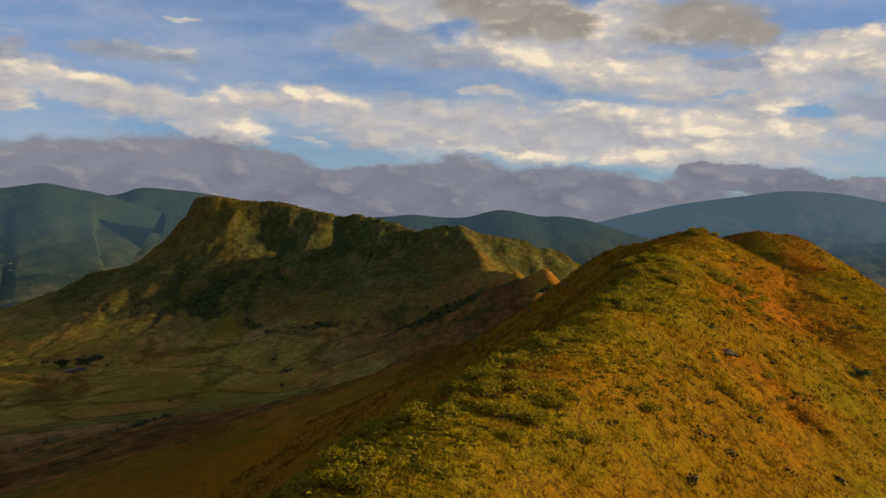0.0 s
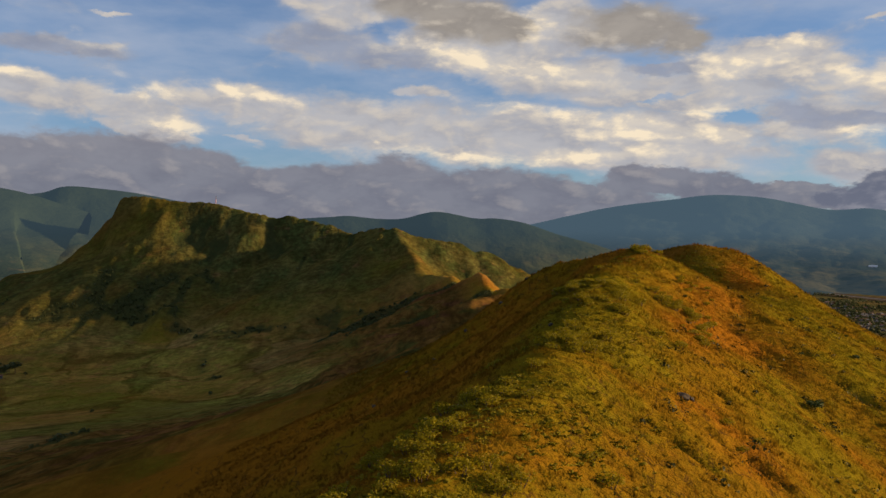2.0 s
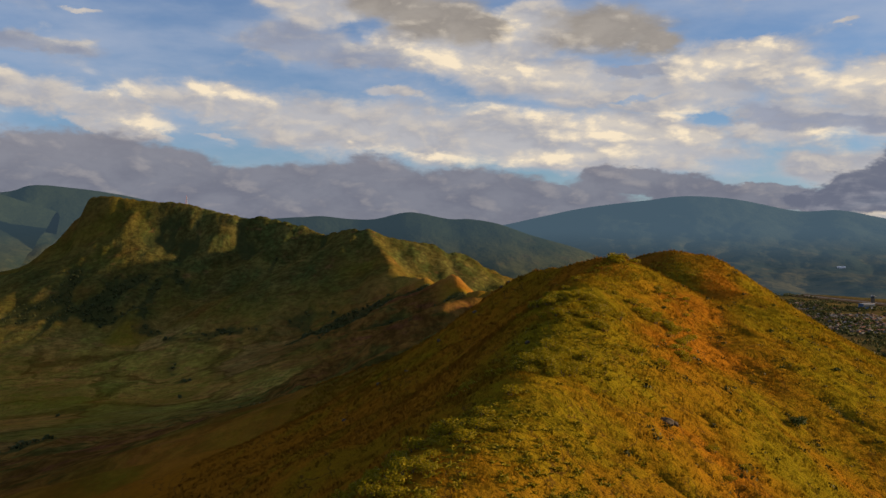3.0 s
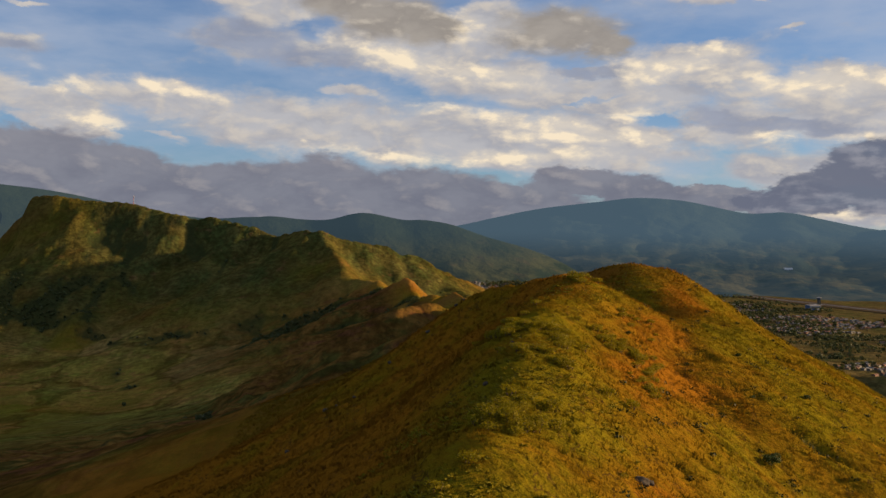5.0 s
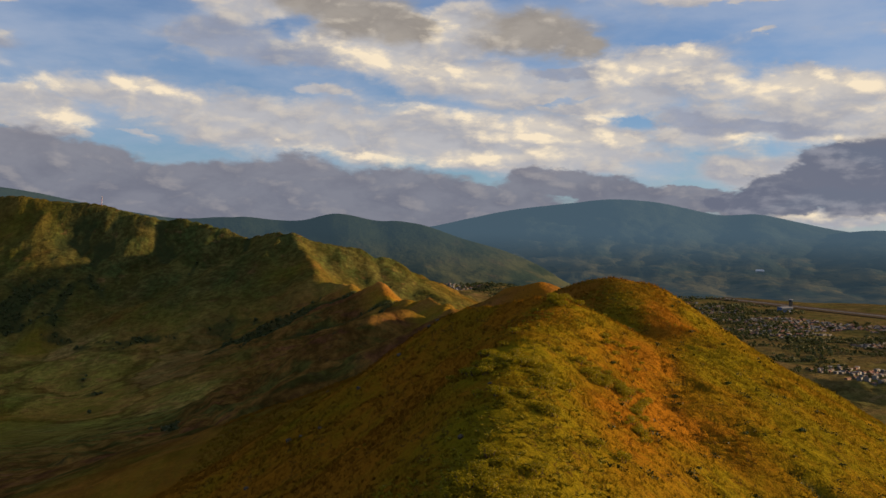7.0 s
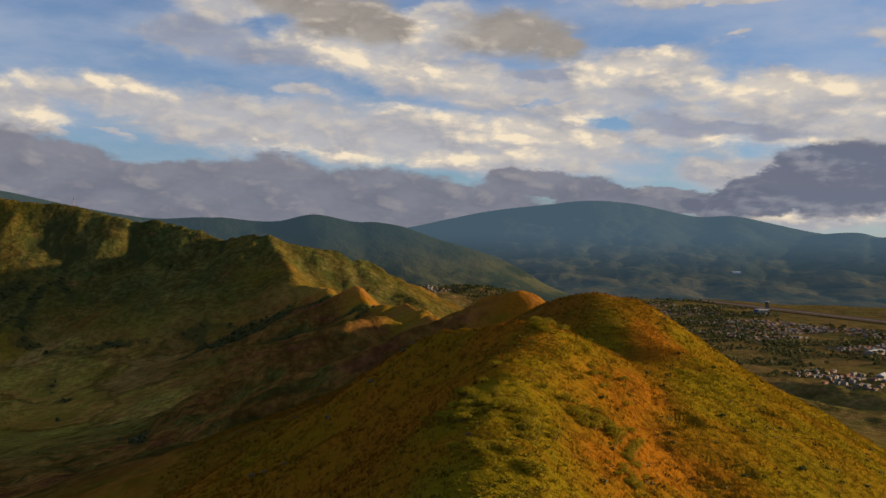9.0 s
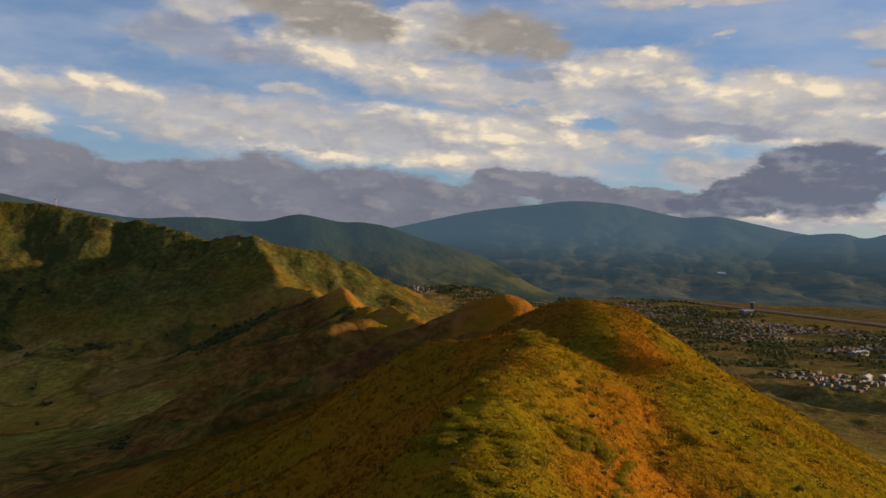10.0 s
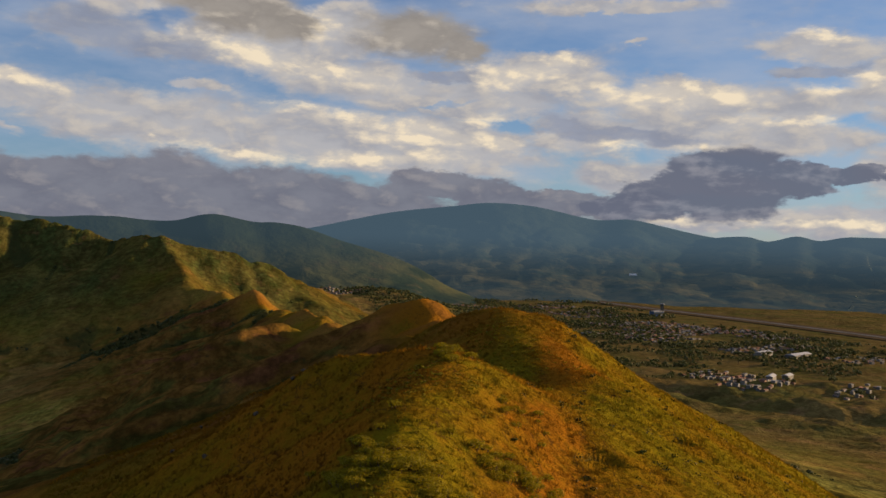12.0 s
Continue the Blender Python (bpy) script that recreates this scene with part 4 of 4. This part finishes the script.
def crest_shrubs():
    kinds = [shrub("low yellow-green leafy shrub among the crest grass", "shrubs along the crest", FERN, 0.75, 0.8, 420, 20 + i) for i in range(5)]
    spots, tries = [], random.Random(3)
    # thickets: middle, spread, how many
    heads = [(21, 101, 3.5, 20), (24, 107, 3, 12), (33, 152, 2.5, 10), (34, 139, 3, 16), (36, 135, 3, 12), (31, 124, 3.5, 12), (27, 127, 3, 8), (48, 151, 3.5, 14), (52, 150, 3, 10), (54, 184, 2.5, 14), (47, 136, 2.5, 8), (49, 147, 3, 10), (2, 80, 3.5, 16), (4, 74, 3.5, 20), (-3, 60, 4, 22), (4, 62, 4.5, 18), (10, 82, 3.5, 12), (-4, 49, 3.5, 14), (9, 66, 4, 10), (60, 172, 4, 6), (32, 146, 3, 14), (35, 141, 3, 14), (29, 138, 3, 12), (51, 153, 3, 14), (50, 143, 2.5, 10), (52, 181, 2, 12), (21, 103, 3, 14)]
    for cx, cy, spread, n in heads:
        for _ in range(n):
            spots.append((cx + tries.gauss(0, spread * 0.6), cy + tries.gauss(0, spread * 0.6)))
    for _ in range(30):
        v = tries.uniform(60, 230)
        cx = float(np.interp(v, CREST_LINE[:, 1], CREST_LINE[:, 0]))
        spots.append((cx + tries.uniform(-2, 22), v))
    place_copies(kinds, spots, (0.6, 1.55), 5)


def slope_bushes():
    kinds = [shrub("round dark green bush on the grassy slope", "bushes on the slope", BUSH, 1.5, 2.2, 1100, 40 + i) for i in range(3)]
    spots = [(64, 133.5), (66, 136), (78, 170), (92, 176), (70, 150), (96, 205), (110, 226), (84, 158), (54, 160), (101, 240), (118, 250)]
    r = random.Random(8)
    zs = ground_at([p[0] for p in spots], [p[1] for p in spots])
    for i, ((x, y), z) in enumerate(zip(spots, zs)):
        s = 0.85 if i == 0 else r.uniform(0.25, 0.45)
        m = pose(x, y, z - 0.15, 0, 0, r.random() * 360) @ Matrix.Diagonal((s, s, s, 1))
        ob = kinds[i] if i < 3 else copy_thing(kinds[i % 3], m)
        ob.matrix_basis = m


def boulder_mesh(seed, squash):
    bm = bmesh.new()
    bmesh.ops.create_icosphere(bm, subdivisions=3, radius=1.0)
    for v in bm.verts:
        p = v.co.copy()
        f = 1 + 0.35 * noise.noise(p * 1.3 + Vector((seed * 7.1, 0, 0))) + 0.12 * noise.noise(p * 3.7 + Vector((seed, 5, 0)))
        v.co = Vector((p.x * f, p.y * f * 0.8, p.z * f * squash))
    mesh = bpy.data.meshes.new("boulder")
    bm.to_mesh(mesh)
    bm.free()
    mesh.materials.append(ROCK)
    return mesh


def boulders():
    meshes = [boulder_mesh(i, 0.55 + 0.1 * i) for i in range(4)]
    spots = [(32, 99, 0.75), (33.2, 99.8, 0.4), (36, 208, 0.7), (34, 206, 0.5), (28, 205, 0.6), (7, 196, 0.7), (9, 193, 0.6), (20, 203, 0.5), (29, 220, 0.6), (13, 634, 5), (18, 622, 4), (8, 645, 4.5), (24, 610, 3), (40, 240, 0.6), (30, 262, 0.7), (24, 283, 0.6), (58, 268, 0.5), (12, 188, 0.5), (0, 182, 0.5), (22, 118, 0.35), (28, 131, 0.3), (16, 231, 0.6)]
    r = random.Random(4)
    zs = ground_at([p[0] for p in spots], [p[1] for p in spots])
    for i, ((x, y, s), z) in enumerate(zip(spots, zs)):
        ob = tagged(new("boulder", meshes[i % 4]), "grey weathered boulder half sunk in the grass", "rock", "boulders on the ridge")
        ob.matrix_basis = pose(x, y, z + s * 0.1, r.uniform(-15, 15), r.uniform(-15, 15), r.random() * 360) @ Matrix.Diagonal((s, s, s, 1))


# ---- the plain and the valley: trees, houses, runway ----
def tree(seed, tall):
    r = random.Random(seed)
    top = empty("tree", "broad dark green tree standing among the houses", "tree", "trees on the plain")
    trunk, crown = bmesh.new(), bmesh.new()
    tube(trunk, (0, 0, -0.5), (0, 0, tall * 0.3), 0.28, 0.2, 7)
    for i in range(5):
        a = i * math.tau / 5 + r.random()
        d = tall * (0.2 + 0.12 * r.random())
        tip = (math.cos(a) * d, math.sin(a) * d, tall * (0.36 + 0.34 * r.random()))
        tube(trunk, (0, 0, tall * (0.18 + 0.1 * r.random())), tip, 0.13, 0.05, 5)
        leaf_cloud(crown, tip, tall * (0.15 + 0.07 * r.random()), 40, tall * 0.11, r, 0.8)
    leaf_cloud(crown, (0, 0, tall * 0.66), tall * 0.24, 60, tall * 0.11, r, 0.8)
    part("trunk", trunk, BARK, top, "brown trunk with spreading limbs")
    part("crown", crown, CANOPY, top)
    return top


def house(wide, deep, tall, pitch, wall_mat, roof_mat, label):
    """A small house: walls, a pitched roof with eaves, a door and windows."""
    top = empty("house", label, "house", "houses of the town")
    w, d = wide / 2, deep / 2
    bm = bmesh.new()
    ridge = tall + pitch * d
    low = [bm.verts.new((x, y, -1.2)) for x, y in ((-w, -d), (w, -d), (w, d), (-w, d))]
    up = [bm.verts.new((x, y, tall)) for x, y in ((-w, -d), (w, -d), (w, d), (-w, d))]
    ga, gb = bm.verts.new((-w, 0, ridge)), bm.verts.new((w, 0, ridge))
    bm.faces.new((low[0], low[1], up[1], up[0]))
    bm.faces.new((low[2], low[3], up[3], up[2]))
    bm.faces.new((low[1], low[2], up[2], gb, up[1]))
    bm.faces.new((low[3], low[0], up[0], ga, up[3]))
    part("wall", bm, wall_mat, top)
    bm = bmesh.new()
    e, t = 0.5, 0.15
    for s in (-1, 1):
        edge_z = tall - pitch * e
        pts = [(-w - e, s * (d + e), edge_z), (w + e, s * (d + e), edge_z), (w + e, 0, ridge), (-w - e, 0, ridge)]
        lo = [bm.verts.new((x, y, z + 0.05)) for x, y, z in pts]
        hi = [bm.verts.new((x, y, z + 0.05 + t)) for x, y, z in pts]
        for f in ((0, 1, 2, 3), (7, 6, 5, 4), (0, 4, 5, 1), (1, 5, 6, 2), (2, 6, 7, 3), (3, 7, 4, 0)):
            bm.faces.new([(lo + hi)[i] for i in f])
    part("roof", bm, roof_mat, top)
    bm = bmesh.new()
    box(bm, -0.5, -d - 0.06, 0, 0.5, -d + 0.02, 2.05)
    part("door", bm, DOOR_WOOD, top, "wooden door")
    for x in (-w * 0.6, w * 0.6):
        bm = bmesh.new()
        box(bm, x - 0.6, -d - 0.05, 0.95, x + 0.6, -d + 0.02, 2.1)
        part("window", bm, DARK_PANE, top, "dark window pane")
    return top


def town():
    r = random.Random(12)
    kinds = [
        house(7.5, 6, 2.8, 0.30, WALL_MATS[0], ROOF_MATS[0], "white house with a pale zinc roof"),
        house(8, 6.5, 2.8, 0.38, WALL_MATS[1], ROOF_MATS[1], "brick house with a clay tile roof"),
        house(6.5, 6, 4.6, 0.22, WALL_MATS[2], ROOF_MATS[2], "two-storey cream house with a grey roof"),
        house(10, 6, 2.8, 0.25, WALL_MATS[0], ROOF_MATS[3], "long white house with a rusty sheet roof"),
        house(7, 6.5, 4.8, 0.15, WALL_MATS[0], ROOF_MATS[2], "tall white house with a low grey roof"),
        house(9, 7, 2.8, 0.35, WALL_MATS[2], ROOF_MATS[1], "cream house under a red-brown tile roof"),
    ]
    # quarters: middle, turn of the streets, blocks along and across, share of plots built on
    quarters = [(1010, 1640, 10, 15, 16, 0.55), (1130, 1480, 8, 9, 10, 0.65), (880, 1500, 20, 11, 11, 0.42), (705, 1020, 35, 8, 5, 0.7), (690, 930, 30, 8, 4, 0.65), (985, 1280, 15, 14, 5, 0.65), (800, 880, 28, 9, 3, 0.5), (1040, 1130, 12, 8, 5, 0.4), (1000, 1960, 6, 12, 9, 0.4), (380, 1980, 60, 13, 7, 0.6), (-880, 1800, 20, 7, 5, 0.5), (780, 2150, 15, 14, 10, 0.35), (1000, 2180, 10, 10, 8, 0.35), (-378, 905, 10, 3, 1, 1.0)]
    spots = []
    for cx, cy, turn, na, nb, share in quarters:
        na, nb = (int(na * 1.35), int(nb * 1.35)) if na > 3 else (na, nb)
        c, s = math.cos(radians(turn)), math.sin(radians(turn))
        for i in range(na):
            for j in range(nb):
                if r.random() > share:
                    continue
                u, v = (i - na / 2) * 8.8 + r.uniform(-2.6, 2.6) + (i // 5) * 6, (j - nb / 2) * 11.5 + r.uniform(-3.5, 3.5) + (j // 4) * 5
                spots.append((cx + u * c - v * s, cy + u * s + v * c, turn + r.choice((0, 0, 90, 180)) + r.uniform(-6, 6)))
    spots.sort(key=lambda p: p[0] * p[0] + p[1] * p[1])
    zs = ground_at([p[0] for p in spots], [p[1] for p in spots])
    used, verts, faces, roofed = set(), [], [], []
    for n, ((x, y, turn), z) in enumerate(zip(spots, zs)):
        i = r.randrange(6)
        m = pose(x, y, z + 0.3, 0, 0, turn) @ Matrix.Diagonal((r.uniform(0.55, 0.95), r.uniform(0.55, 0.9), r.uniform(0.5, 0.75), 1))
        if n < 290:
            if i in used:
                ob = copy_thing(kinds[i], m)
            else:
                used.add(i)
                ob = kinds[i]
            ob.matrix_basis = m
            continue
        # the farther houses, too small to tell apart
        k, w, d, t = len(verts), 4.2, 3.4, 3.0
        corners = [(-w, -d, -1.5), (w, -d, -1.5), (w, d, -1.5), (-w, d, -1.5), (-w, -d, t), (w, -d, t), (w, d, t), (-w, d, t), (-w, 0, t + 1.1), (w, 0, t + 1.1)]
        eaves = [(-w - 0.4, -d - 0.4, t), (w + 0.4, -d - 0.4, t), (w + 0.4, 0, t + 1.3), (-w - 0.4, 0, t + 1.3), (-w - 0.4, d + 0.4, t), (w + 0.4, d + 0.4, t)]
        verts += [m @ Vector(c) for c in corners + eaves]
        for f in ((0, 1, 5, 4), (2, 3, 7, 6), (1, 2, 6, 9, 5), (3, 0, 4, 8, 7)):
            faces.append([k + q for q in f])
            roofed.append(r.choice((0, 0, 1, 2)) if f[0] == 0 else roofed[-1])
        roof = r.choice((3, 4, 4, 5, 6))
        for f in ((10, 11, 12, 13), (13, 12, 15, 14)):
            faces.append([k + q for q in f])
            roofed.append(roof)
    mesh = bpy.data.meshes.new("far_houses")
    mesh.from_pydata(verts, [], faces)
    for mat in WALL_MATS + ROOF_MATS:
        mesh.materials.append(mat)
    mesh.polygons.foreach_set("material_index", roofed)
    tagged(new("far_houses", mesh), "crowded small houses of the far town", "houses", kind="stuff")
    return spots


def trees_of_the_plain(houses):
    kinds = [tree(60 + i, 7.5 + 1.3 * i) for i in range(5)]
    r = random.Random(15)
    spots = []
    for x, y, _t in houses:
        if r.random() < 0.17:
            spots.append((x + r.uniform(-16, 16), y + r.uniform(9, 16) * r.choice((-1, 1))))
    for cx, cy, sx, sy, n in [(820, 1300, 60, 90, 34), (1040, 1190, 40, 14, 12), (900, 1190, 45, 12, 14), (700, 1330, 60, 60, 24), (1170, 1260, 50, 30, 10), (-370, 915, 26, 8, 8), (-410, 925, 22, 6, 5)]:
        for _ in range(n):
            spots.append((r.gauss(cx, sx), r.gauss(cy, sy)))
    place_copies(kinds, spots[:340], (0.6, 1.2), 16, 0.2)


def woods():
    """Trees and scrub in the gullies and along the streams, too many to count."""
    x, y = rng.uniform(-700, 400, 60000), rng.uniform(330, 1330, 60000)
    _z, _g, wood, _s, _p, _m, _t, _u = land(x, y, True)
    keep = wood > 0.4 + 0.45 * rng.random(len(x))
    x, y, z = x[keep][:4200], y[keep][:4200], _z[keep][:4200]
    x2, y2 = rng.uniform(430, 1230, 17000), rng.uniform(1000, 2480, 17000)
    keep = value_noise(x2 / 90, y2 / 90, 88) * 0.7 + value_noise(x2 / 24, y2 / 24, 89) * 0.3 + 0.22 * step(1100, 800, x2) * step(1200, 1500, y2) > 0.55
    x, y, z = np.append(x, x2[keep]), np.append(y, y2[keep]), np.append(z, ground_at(x2[keep], y2[keep]))
    n, leaves = len(x), 16
    size = (0.8 + 1.7 * rng.random(n) ** 2) * np.where(x > 420, 1.75, 1.0)
    d = rng.normal(size=(n, leaves, 3))
    d /= np.linalg.norm(d, axis=2, keepdims=True)
    c = np.stack([x, y, z + size * 0.7], -1)[:, None] + d * size[:, None, None] * (0.45 + 0.55 * rng.random((n, leaves, 1))) * np.array([1, 1, 0.8])
    a = np.cross(d, rng.normal(size=(n, leaves, 3)))
    a /= np.linalg.norm(a, axis=2, keepdims=True)
    b = np.cross(d, a) + 0.4 * d
    w = size[:, None, None] * 0.42
    verts = np.stack([c - a * w, c - b * w, c + a * w, c + b * w], 2).reshape(-1, 3)
    sheet_of("woods", verts, np.arange(len(verts)).reshape(-1, 4), CANOPY, "dark scrub and trees along streams and gullies", "woods")


def runway():
    """The strip on the plain: tarmac, shoulders of worn earth and a pale centre line."""
    asphalt, earth = plain("tarmac", (0.13, 0.12, 0.11), grain=0.05, spec=0.0), plain("strip_earth", (0.10, 0.072, 0.04), grain=0.03, spec=0.0)
    paint = plain("runway_paint", (0.30, 0.29, 0.27), spec=0.0)
    line, way = spline([(1225, 2460, 0), (1244, 2282, 0), (1290, 1986, 0), (1340, 1680, 0), (1372, 1371, 0), (1400, 1100, 0), (1425, 850, 0)], 20)
    z = np.maximum.accumulate(np.full(len(line), 4.6))

    def band(name, half, lift, mat, label, kind_of):
        out = np.column_stack([way[:, 1], -way[:, 0]])
        l, r_ = line[:, :2] - out * half, line[:, :2] + out * half
        v = [(*p, q + lift) for p, q in zip(l, z)] + [(*p, q + lift) for p, q in zip(r_, z)]
        k = len(line)
        v += [(a, b, c - 6) for a, b, c in v]
        f = [(i, i + 1, k + i + 1, k + i) for i in range(k - 1)] + [(2 * k + i, 2 * k + i + 1, i + 1, i) for i in range(k - 1)] + [(k + i, k + i + 1, 3 * k + i + 1, 3 * k + i) for i in range(k - 1)]
        mesh = bpy.data.meshes.new(name)
        mesh.from_pydata(v, [], f)
        mesh.materials.append(mat)
        return tagged(new(name, mesh), label, kind_of, kind="structure")

    band("ground_airstrip", 40, 0.0, earth, "bare ochre earth beside the runway", "ground")
    band("road_runway", 13, 0.25, asphalt, "grey tarmac runway", "runway")
    band("road_runway_line", 1.2, 0.30, paint, "worn white centre line", "road marking")


def terminal():
    blue, glass, white = plain("blue_cladding", (0.06, 0.12, 0.24), 0.5), plain("terminal_glass", (0.05, 0.07, 0.09), 0.15, spec=0.6), plain("white_panel", (0.30, 0.31, 0.33))
    top = empty("airport_terminal", "blue airport terminal with a flat roof beside the runway", "building")
    bm = bmesh.new()
    box(bm, -24, -11, -3, 24, 11, 11)
    part("hall", bm, blue, top, "blue clad hall")
    bm = bmesh.new()
    box(bm, -25.5, -12.5, 11, 25.5, 12.5, 12.2)
    part("roof", bm, white, top, "pale flat roof")
    for i in range(8):
        bm = bmesh.new()
        box(bm, -22 + i * 5.6, -11.25, 2.5, -17.4 + i * 5.6, -10.9, 8.5)
        part("window", bm, glass, top, "dark glazing")
    top.matrix_basis = pose(1166, 1900, height_at(1166, 1900) + 1, 0, 0, 12) @ Matrix.Diagonal((0.66, 0.7, 0.85, 1))
    tower = empty("control_tower", "pale concrete airport control tower", "tower")
    bm = bmesh.new()
    box(bm, -3, -3, -3, 3, 3, 22)
    part("shaft", bm, WALL_MATS[2], tower)
    bm = bmesh.new()
    tube(bm, (0, 0, 22), (0, 0, 26.5), 4.2, 5.0, 8)
    part("cab", bm, glass, tower, "glazed cab")
    bm = bmesh.new()
    tube(bm, (0, 0, 26.5), (0, 0, 27.5), 5.6, 5.2, 8)
    part("roof", bm, white, tower)
    tower.matrix_basis = pose(1184, 1905, height_at(1184, 1905) + 1)


def sheds():
    roof = plain("white_sheet_roof", (0.42, 0.42, 0.42), 0.5, 0.1)
    for x, y, turn, long, wide in [(968, 1180, 22, 52, 16), (930, 1215, 22, 34, 14), (740, 960, 40, 22, 8), (790, 990, 30, 18, 8)]:
        top = empty("shed", "long shed with a bright white sheet roof", "shed", "sheds near the town")
        bm = bmesh.new()
        box(bm, -long / 2, -wide / 2, -2, long / 2, wide / 2, 5)
        part("wall", bm, WALL_MATS[0], top)
        bm = bmesh.new()
        h, d, e = long / 2 + 0.8, wide / 2 + 0.8, 5.0
        v = [bm.verts.new(p) for p in ((-h, -d, e), (h, -d, e), (h, d, e), (-h, d, e), (-h, 0, e + 2.2), (h, 0, e + 2.2))]
        for f in ((0, 1, 5, 4), (2, 3, 4, 5), (1, 2, 5), (3, 0, 4), (3, 2, 1, 0)):
            bm.faces.new([v[i] for i in f])
        part("roof", bm, roof, top)
        top.matrix_basis = pose(x, y, height_at(x, y) + 0.5, 0, 0, turn)


def mast():
    red, steel = plain("red_paint", (0.45, 0.06, 0.04)), plain("galvanised_steel", (0.5, 0.5, 0.5), 0.4, metal=0.6)
    top = empty("radio_mast", "thin red and white radio mast on the summit", "mast")
    tall = 13.0
    for i in range(3):
        a = i * math.tau / 3
        bm = bmesh.new()
        tube(bm, (math.cos(a) * 1.0, math.sin(a) * 1.0, -2), (math.cos(a) * 0.25, math.sin(a) * 0.25, tall), 0.14, 0.10, 5)
        part("leg", bm, red if i else steel, top)
    for j in range(6):
        bm = bmesh.new()
        z0, z1 = j * tall / 6, (j + 1) * tall / 6
        r0, r1 = 1 - 0.75 * z0 / tall, 1 - 0.75 * z1 / tall
        for i in range(3):
            a, b = i * math.tau / 3, (i + 1) * math.tau / 3
            tube(bm, (math.cos(a) * r0, math.sin(a) * r0, z0), (math.cos(b) * r1, math.sin(b) * r1, z1), 0.06, 0.06, 4)
        part("brace", bm, steel, top)
    bm = bmesh.new()
    tube(bm, (0.4, 0, tall * 0.8), (1.1, 0, tall * 0.8), 0.9, 0.9, 10)
    part("dish", bm, steel, top, "small white dish")
    top.matrix_basis = pose(-256, 1427, height_at(-256, 1427))


def far_warehouse():
    top = empty("warehouse", "lone white warehouse on the far hillside", "warehouse")
    bm = bmesh.new()
    box(bm, -13, -5, -3, 13, 5, 5)
    part("wall", bm, WALL_MATS[0], top)
    bm = bmesh.new()
    tube(bm, (-13.5, 0, 4.2), (13.5, 0, 4.2), 5.6, 5.6, 8)
    part("roof", bm, plain("white_arched_roof", (0.7, 0.7, 0.7), 0.5, 0.1), top, "white arched roof")
    top.matrix_basis = pose(1655, 2842, 57, 0, 0, -25)


grass()
fern_carpet()
slump_heath()
crest_shrubs()
slope_bushes()
boulders()
HOUSES = town()
trees_of_the_plain(HOUSES)
woods()
runway()
terminal()
sheds()
mast()
far_warehouse()
